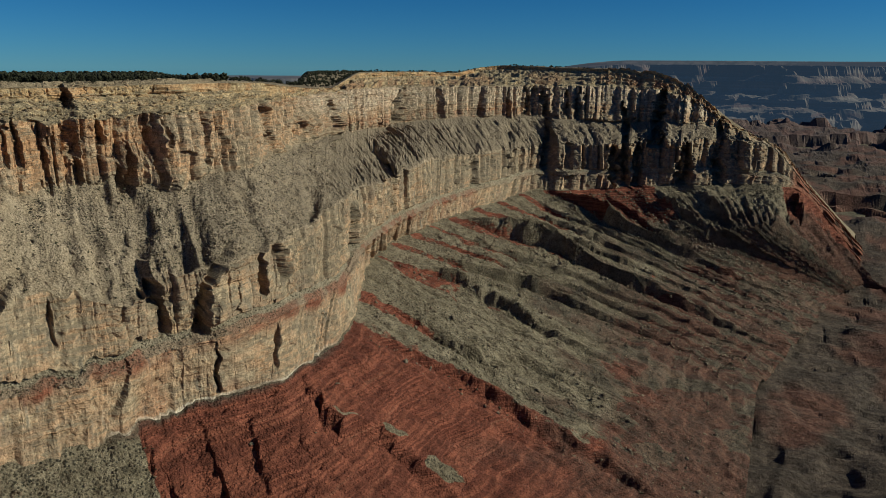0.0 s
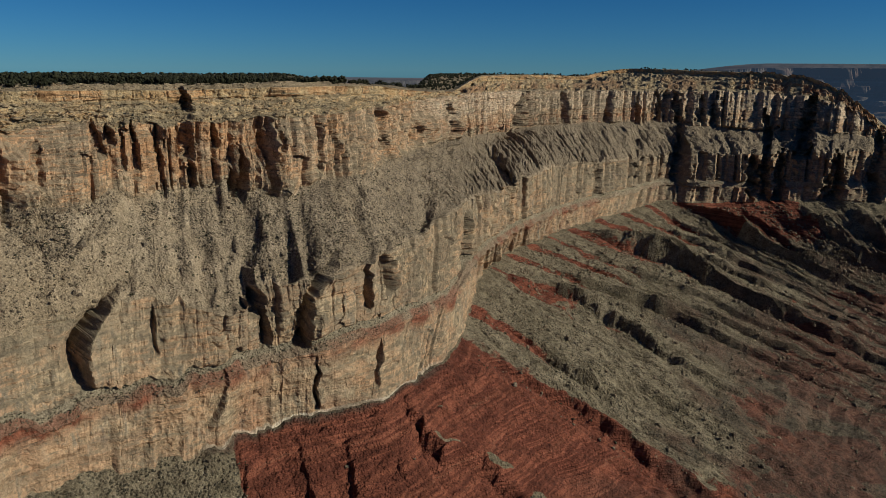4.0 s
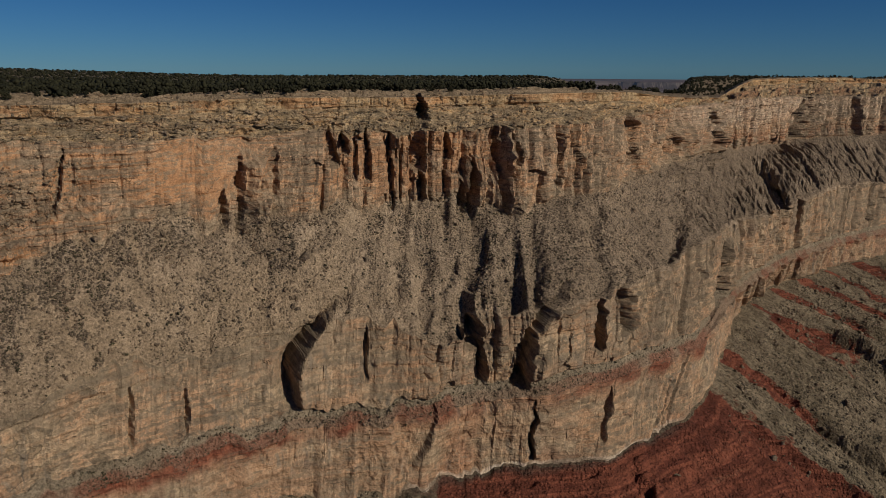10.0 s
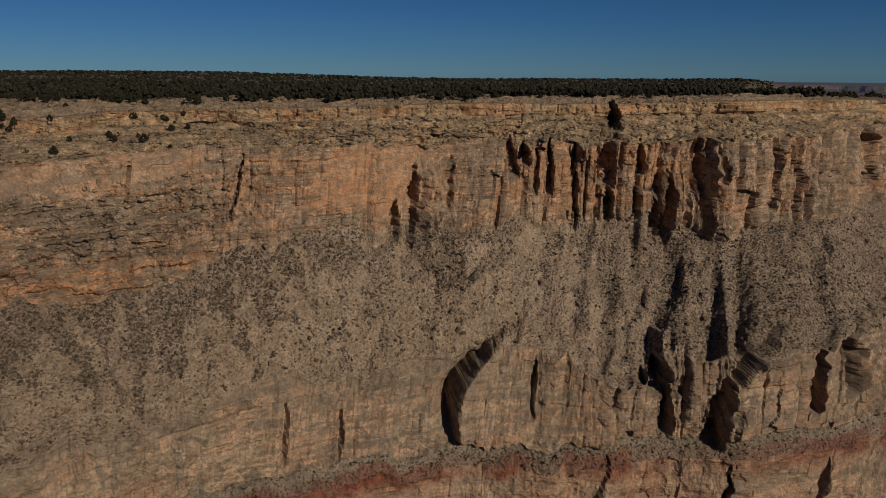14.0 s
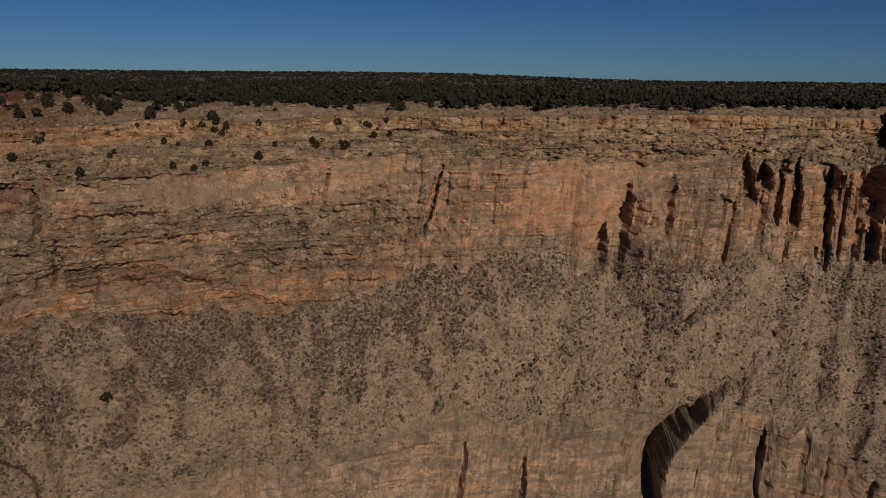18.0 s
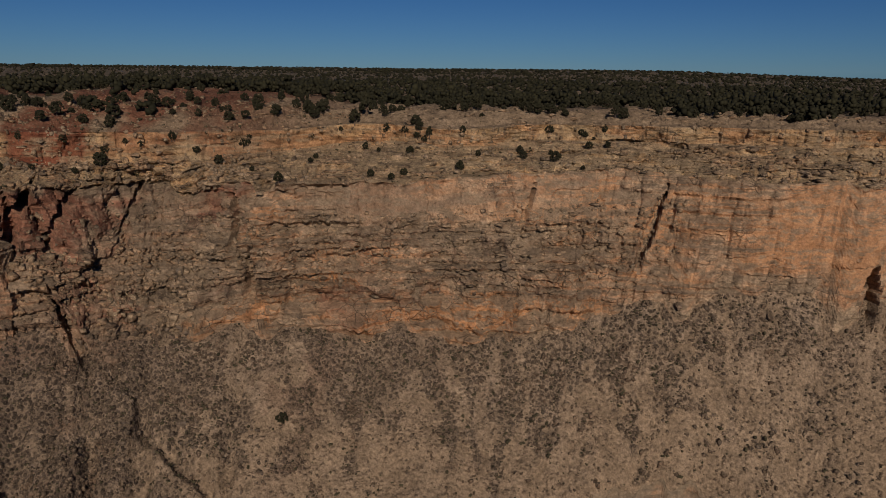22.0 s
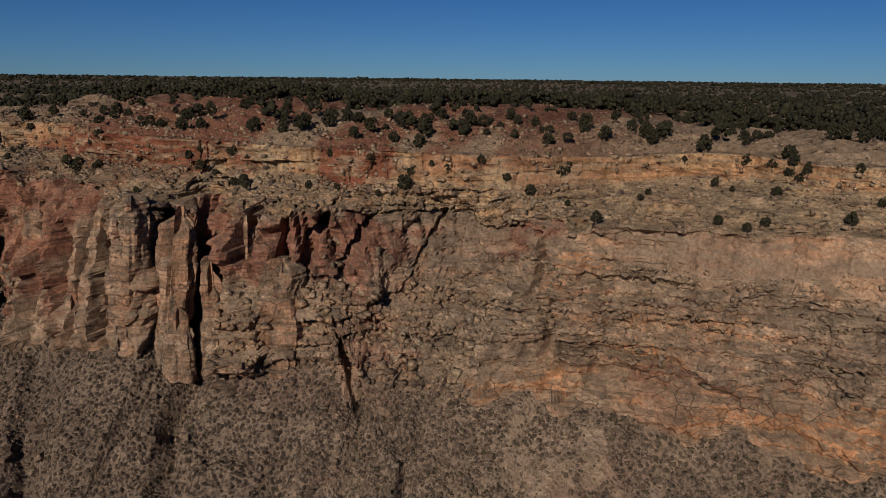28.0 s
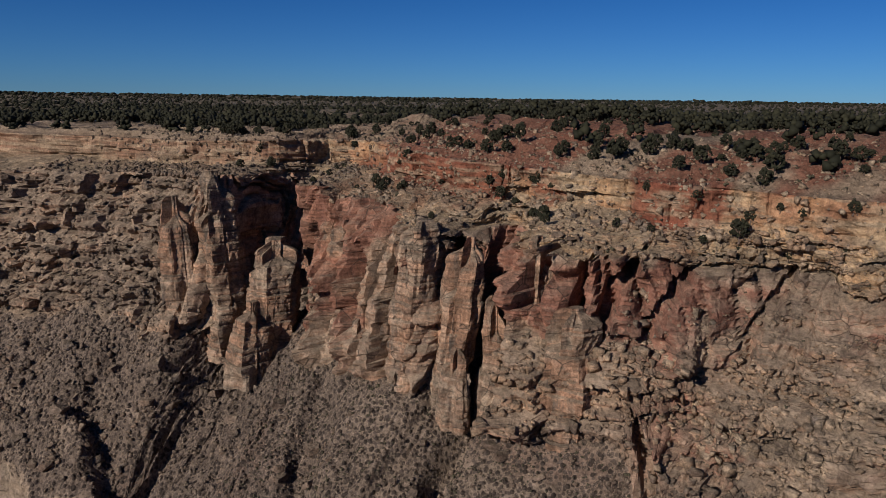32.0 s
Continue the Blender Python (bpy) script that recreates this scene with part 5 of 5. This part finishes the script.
# ---- rock towers that stand off the cliff ----
def rock_tower(top, low, r_top, r_low, label, seed):
    """A leaning tower of jointed beds: layers of uneven thickness, split by upright joints, with a broken crown."""
    gen = np.random.default_rng(seed)
    top, low = np.array(top, float), np.array(low, float)
    tall = top[2] - low[2]
    sides, rings = 60, max(24, int(tall / 0.36))
    corners = 6
    way = (np.arange(corners) + gen.uniform(-0.28, 0.28, corners)) * 2 * math.pi / corners
    out = gen.uniform(0.82, 1.2, corners)
    px, py = out * np.cos(way), out * np.sin(way)
    ang = np.arange(sides) * 2 * math.pi / sides
    outline = np.zeros(sides)
    for j, a in enumerate(ang):
        best = 9.0
        for k in range(corners):
            x1, y1, x2, y2 = px[k], py[k], px[(k + 1) % corners], py[(k + 1) % corners]
            cross = math.cos(a) * (y2 - y1) - math.sin(a) * (x2 - x1)
            if abs(cross) > 1e-6:
                t = (x1 * (y2 - y1) - y1 * (x2 - x1)) / cross
                if t > 0:
                    best = min(best, t)
        outline[j] = best
    splits = np.sort(gen.choice(sides, 9, replace=False))
    panel = np.searchsorted(splits, np.arange(sides)) % 9
    z = np.linspace(0, tall, rings)
    layer = np.searchsorted(np.cumsum(gen.uniform(0.8, 2.6, 80)), z)
    parting = np.r_[False, np.diff(layer) > 0]
    bulge = gen.uniform(-0.04, 0.04, 80)[layer] - 0.04 * parting
    shift = gen.uniform(-0.06, 0.06, (40, 9))[layer // 3][:, panel]
    crack = np.zeros(sides)
    crack[splits[::3]] = -0.09
    crown = gen.uniform(0.72, 1.0, 9)[panel]
    crown[panel == int(gen.integers(9))] = 1.02
    f = z / tall
    rad = (r_low + (r_top - r_low) * f)[:, None] * outline[None] * (1 + bulge[:, None] + shift + crack[None] * (0.5 + gen.random((40, 9))[layer // 3][:, panel]))
    rad *= 1 - 0.75 * step(f[:, None], crown[None] - 0.06, crown[None] + 0.02)
    rad *= 1 + 0.05 * value2(ang[None] * 7 + seed, z[:, None] / 1.1, seed) + 0.20 * value2(ang[None] * 2 + seed, z[:, None] / 6, seed + 1)
    centre = (low - top)[None] + (top - low)[None] * f[:, None]
    pts = np.stack([centre[:, :1] + rad * np.cos(ang), centre[:, 1:2] + rad * np.sin(ang), z[:, None] + 0 * rad], -1)
    ob = new("rock_tower")
    ob.location = (top[0], top[1], low[2])
    cuts = [0, int(rings * 0.38), int(rings * 0.72), rings - 1]
    for name, first, last in (("lower_block", cuts[0], cuts[1]), ("middle_block", cuts[1], cuts[2]), ("cap_block", cuts[2], cuts[3])):
        own = pts[first:last + 1].reshape(-1, 3)
        count = last - first + 1
        faces = [(i * sides + j, i * sides + (j + 1) % sides, (i + 1) * sides + (j + 1) % sides, (i + 1) * sides + j) for i in range(count - 1) for j in range(sides)]
        faces += [tuple(range((count - 1) * sides, count * sides)), tuple(range(sides))[::-1]]
        new(name, facets(own, faces, name, M_TOWER)).parent = ob
    return tagged(ob, label, "rock tower", "rock towers along the cliff")


rock_tower((-225.5, 17.5, -10.5), (-217, 22, -52), 4.2, 6.0, "tall tan rock tower standing off the cliff", 1)
rock_tower((-222, 9.5, -16), (-217, 12.5, -48), 3.4, 5.6, "broken tan rock shoulder beside the tall tower", 11)
rock_tower((-218, 33, -25), (-212, 33, -52), 6.4, 7.0, "squat banded rock tower in the dark recess", 2)
rock_tower((-209, 29.5, -37), (-206, 29.5, -54), 4.6, 6.4, "low banded rock knob below the recess", 12)
rock_tower((-186.5, 66.5, -15), (-183, 64, -50), 5.2, 4.6, "leaning grey slab of banded limestone", 3)
rock_tower((-181, 75, -17), (-179.5, 70.5, -50), 3.6, 3.6, "leaning brown slab of banded limestone", 4)
rock_tower((-177, 79, -26.5), (-174.5, 79, -50), 1.9, 4.6, "pointed grey rock tower at the cliff foot", 5)
rock_tower((-168, 91, -26), (-165.5, 89.5, -50), 4.8, 5.8, "broad banded rock knob below the cliff", 6)
rock_tower((-211, 48, -28.5), (-204, 48, -54), 3.4, 6.4, "small grey rock tower at the cliff foot", 7)
rock_tower((-177, 86, -16), (-173.5, 84.5, -44), 2.4, 3.2, "narrow tan rock column beside a dark cleft", 8)
rock_tower((-192.5, 54.5, -34), (-188.5, 54, -54), 2.4, 4.4, "low grey rock spike at the cliff foot", 9)
rock_tower((-176.5, 72.5, -36), (-175.5, 72, -50), 2.2, 3.6, "pale pointed rock at the foot of the slabs", 10)

# ---- rubble: stones too many to count ----
spots, rim_spots = [], []
for lo, hi, v1, v2, number, small, large in ((60, 88, 2.6, 3.9, 3600, 0.15, 0.8), (36, 62, 3.0, 3.8, 3000, 0.12, 0.5), (-8, 40, 3.0, 3.95, 16000, 0.15, 0.6), (33, 46, 2.45, 3.0, 1300, 0.2, 1.1), (9, 42, 2.2, 2.72, 2000, 0.2, 0.8), (-32, 8, 3.0, 3.95, 2600, 0.2, 0.7),
                                             (-30, 85, 1.0, 1.97, 3200, 0.25, 0.9), (-20, 84, -0.3, 1.0, 1200, 0.2, 0.8), (26, 80, 0.95, 1.97, 2000, 0.2, 0.9), (28, 80, -2.6, 0.0, 2600, 0.15, 0.8), (30, 78, -4.6, -1.5, 1800, 0.15, 0.7), (62, 90, 3.0, 3.9, 300, 0.4, 1.2), (69.8, 90, 1.9, 3.0, 2200, 0.15, 0.9), (-33, 10, 5.0, 6.0, 700, 0.15, 0.5),
                                             (-14, 8, 7.05, 8.6, 1600, 0.25, 0.9), (-56, -33, 7.1, 8.9, 6500, 0.35, 1.5), (-42, -33.4, 7.05, 8.3, 3500, 0.3, 1.1)):
    hs, v_s = rng.uniform(lo, hi, number), rng.uniform(v1, v2, number)
    for h, v in zip(hs, v_s):
        if 3 < v < 4 and rng.random() > 0.2 + stones_at(h, v):
            continue
        size = small + (large - small) * rng.random() ** 3
        own = rim_spots if v < 2.9 and h < 62 else spots
        own.append((int(rng.integers(8)), ground_at(h, v) + (0, 0, 0.1 * size), size * rng.uniform(0.8, 1.2, 3), rng.uniform(0, 6.28)))
joined("rubble", CHIPS, spots, M_BOULDER, "loose grey and brown limestone rubble on the slopes", "rubble")
joined("rim_rubble", CHIPS, rim_spots, M_SLAB, "loose pale tan limestone rubble on the rim ledges", "rubble")

# ---- broken slabs along the ledges of the cliff ----
spots = []
for lo, hi, v1, v2, number, small, large in ((9, 36, 2.22, 2.74, 1800, 0.2, 0.9), (-4, 34, 0.95, 1.98, 1500, 0.3, 1.1), (-20, 34, -2.8, 0.0, 1500, 0.3, 1.2), (36, 76, 0.3, 1.9, 500, 0.3, 1.0), (-24, 8, 0.9, 1.98, 900, 0.4, 1.2)):
    for h, v in zip(rng.uniform(lo, hi, number), rng.uniform(v1, v2, number)):
        v = math.floor(v * 26 + 0.7 * math.sin(0.9 * h)) / 26 + rng.normal(0, 0.006)
        if value2(np.array(h / 2.3), np.array(v * 9.0), 141) < rng.uniform(-0.25, 0.25):
            continue
        size = small + (large - small) * rng.random() ** 2.2
        spots.append((int(rng.integers(8)), ground_at(h, np.clip(v, v1, v2)), size * np.array([rng.uniform(1.0, 2.2), rng.uniform(0.7, 1.1), rng.uniform(0.4, 0.7)]), radians(h) + rng.normal(0, 0.2)))
joined("limestone_slabs", CHIPS, spots, M_SLAB, "broken tan limestone slabs along the cliff ledges", "rock slabs")

# ---- junipers and brush ----
trunk_p, trunk_f = trunk_shape()
trunk_mesh = facets(trunk_p, trunk_f, "trunk", M_BARK)
crown_meshes = [facets(*crown_shape(85, 0.20, 1.9, 0.35), "crown", M_LEAF) for n in range(6)]


def juniper(place, size, tall=1.0, label="dark green juniper tree on the canyon rim"):
    """A juniper with trunk and ragged crown."""
    m = Matrix.LocRotScale(Vector(place), Euler((0, 0, rng.uniform(0, 6.28))), Vector((size, size, size * tall)))
    ob = new("juniper_tree")
    for name, me in (("trunk", trunk_mesh), ("crown", crown_meshes[int(rng.integers(6))])):
        new(name, me).parent = ob
    ob.matrix_world = m
    return tagged(ob, label, "tree", "junipers along the rim")


juniper(nearest(-147, 180.5, -4), 2.3, 1.5, "tall dark juniper tree at the rim")
juniper(nearest(-117, 121.6, -64), 1.5, 0.9, "round dark bush alone on the talus")
for x, y, z, size in ((-98.5, 197, -15.5, 1.5), (-168.4, 116, -14, 1.9), (-140.4, 143.3, -18.5, 1.4), (-5.7, 246, -5.5, 2.0), (-165, 158.5, -4, 2.2), (-172, 134, -20, 1.4)):
    juniper(nearest(x, y, z), size)
for lo, hi, v1, v2, number in ((-16, 12, -4.5, -0.3, 70), (12, 34, -4.5, 0.0, 85), (34, 80, -5.0, -0.6, 85), (13, 36, 0.2, 1.9, 42), (36, 72, 0.3, 1.9, 46), (30, 74, -2.6, -0.1, 60)):
    for n in range(number):
        juniper(ground_at(rng.uniform(lo, hi), rng.uniform(v1, v2)), rng.uniform(0.9, 2.0) * (0.75 if v2 > 1 else 1), rng.uniform(0.8, 1.15))

wood_shapes = [crown_shape(8, 0.46, 1.8, 0.15) for n in range(4)] + [crown_shape(3, 0.78, 1.5, 0.2) for n in range(4)]
spots = []
for lo, hi, near, far, number in ((-22, 118, 7, 110, 2700), (-22, 124, 60, 420, 7500), (-22, 126, 300, 1500, 8500), (-27, -20, 8, 120, 420), (-34, -26, 60, 360, 1500), (-56, -34, 30, 420, 1500)):
    for n in range(number):
        h = rng.uniform(lo, hi)
        c = int(np.clip(np.searchsorted(-heads, -h), 0, NCOL - 1))
        d = near + (far - near) * rng.random()
        r = np.hypot(*(SHEET[:START[PLATEAU], c, :2] - rim[c, :2]).T)
        z = np.interp(d, r[::-1], SHEET[:START[PLATEAU], c, 2][::-1])
        place = np.array([*(rim[c, :2] + away[c] * d), z])
        if value2(np.array(place[0] / 35), np.array(place[1] / 35), 131) > (0.3 if d < 60 and h < 32 else 0.0 if d < 45 else -0.5 if d < 80 else -0.8) or d > 500:
            if d < 78 and 31 < h < 78 and rng.random() < 0.9 or (h < -29 and rng.random() < 0.3):
                continue
            spots.append((int(rng.integers(4)) + (4 if d > 120 else 0), place, np.array([1, 1, rng.uniform(0.8, 1.1) * (0.72 if d > 140 else 1.0)]) * (rng.uniform(1.3, 2.6) if h > -24 else rng.uniform(0.8, 1.7)), rng.uniform(0, 6.28)))
for n in range(3600):
    h = rng.uniform(-20, 128)
    c = int(np.clip(np.searchsorted(-heads, -h), 0, NCOL - 1))
    d = 1300 + 3300 * rng.random() ** 1.4
    r = np.hypot(*(SHEET[:START[PLATEAU], c, :2] - rim[c, :2]).T)
    z = np.interp(d, r[::-1], SHEET[:START[PLATEAU], c, 2][::-1])
    spots.append((4 + int(rng.integers(4)), np.array([*(rim[c, :2] + away[c] * d), z]), np.array([2.6, 2.6, 1.1]) * rng.uniform(2.0, 3.4), rng.uniform(0, 6.28)))
joined("juniper_woodland", wood_shapes, spots, M_LEAF, "dense dark juniper woodland covering the plateau", "woodland")

brush_shapes = [crown_shape(1 + n % 2, 0.7, 0.9, 0.0) for n in range(5)]
spots = []
for lo, hi, v1, v2, number, small, large in ((-33, 34, 3.0, 3.98, 8000, 0.2, 0.6), (34, 60, 3.0, 3.98, 3000, 0.15, 0.45), (-30, 84, 0.9, 1.97, 900, 0.15, 0.5), (-34, 10, 5.0, 6.1, 900, 0.2, 0.5), (10, 40, 2.1, 3.0, 250, 0.15, 0.4),
                                             (-16, 10, 7.0, 8.5, 2200, 0.2, 0.5), (-66, -33, 7.1, 9.0, 3400, 0.4, 1.0), (-20, 84, -2.5, 0, 500, 0.2, 0.6), (28, 80, -4.0, 0.3, 900, 0.2, 0.6)):
    for h, v in zip(rng.uniform(lo, hi, number), rng.uniform(v1, v2, number)):
        if 3 < v < 4 and rng.random() > 0.15 + stones_at(h, v):
            continue
        size = small + (large - small) * rng.random() ** 2
        spots.append((int(rng.integers(5)), ground_at(h, v), np.ones(3) * size, rng.uniform(0, 6.28)))
joined("desert_brush", brush_shapes, spots, M_BRUSH, "low dry olive brush dotted over the slopes", "brush")
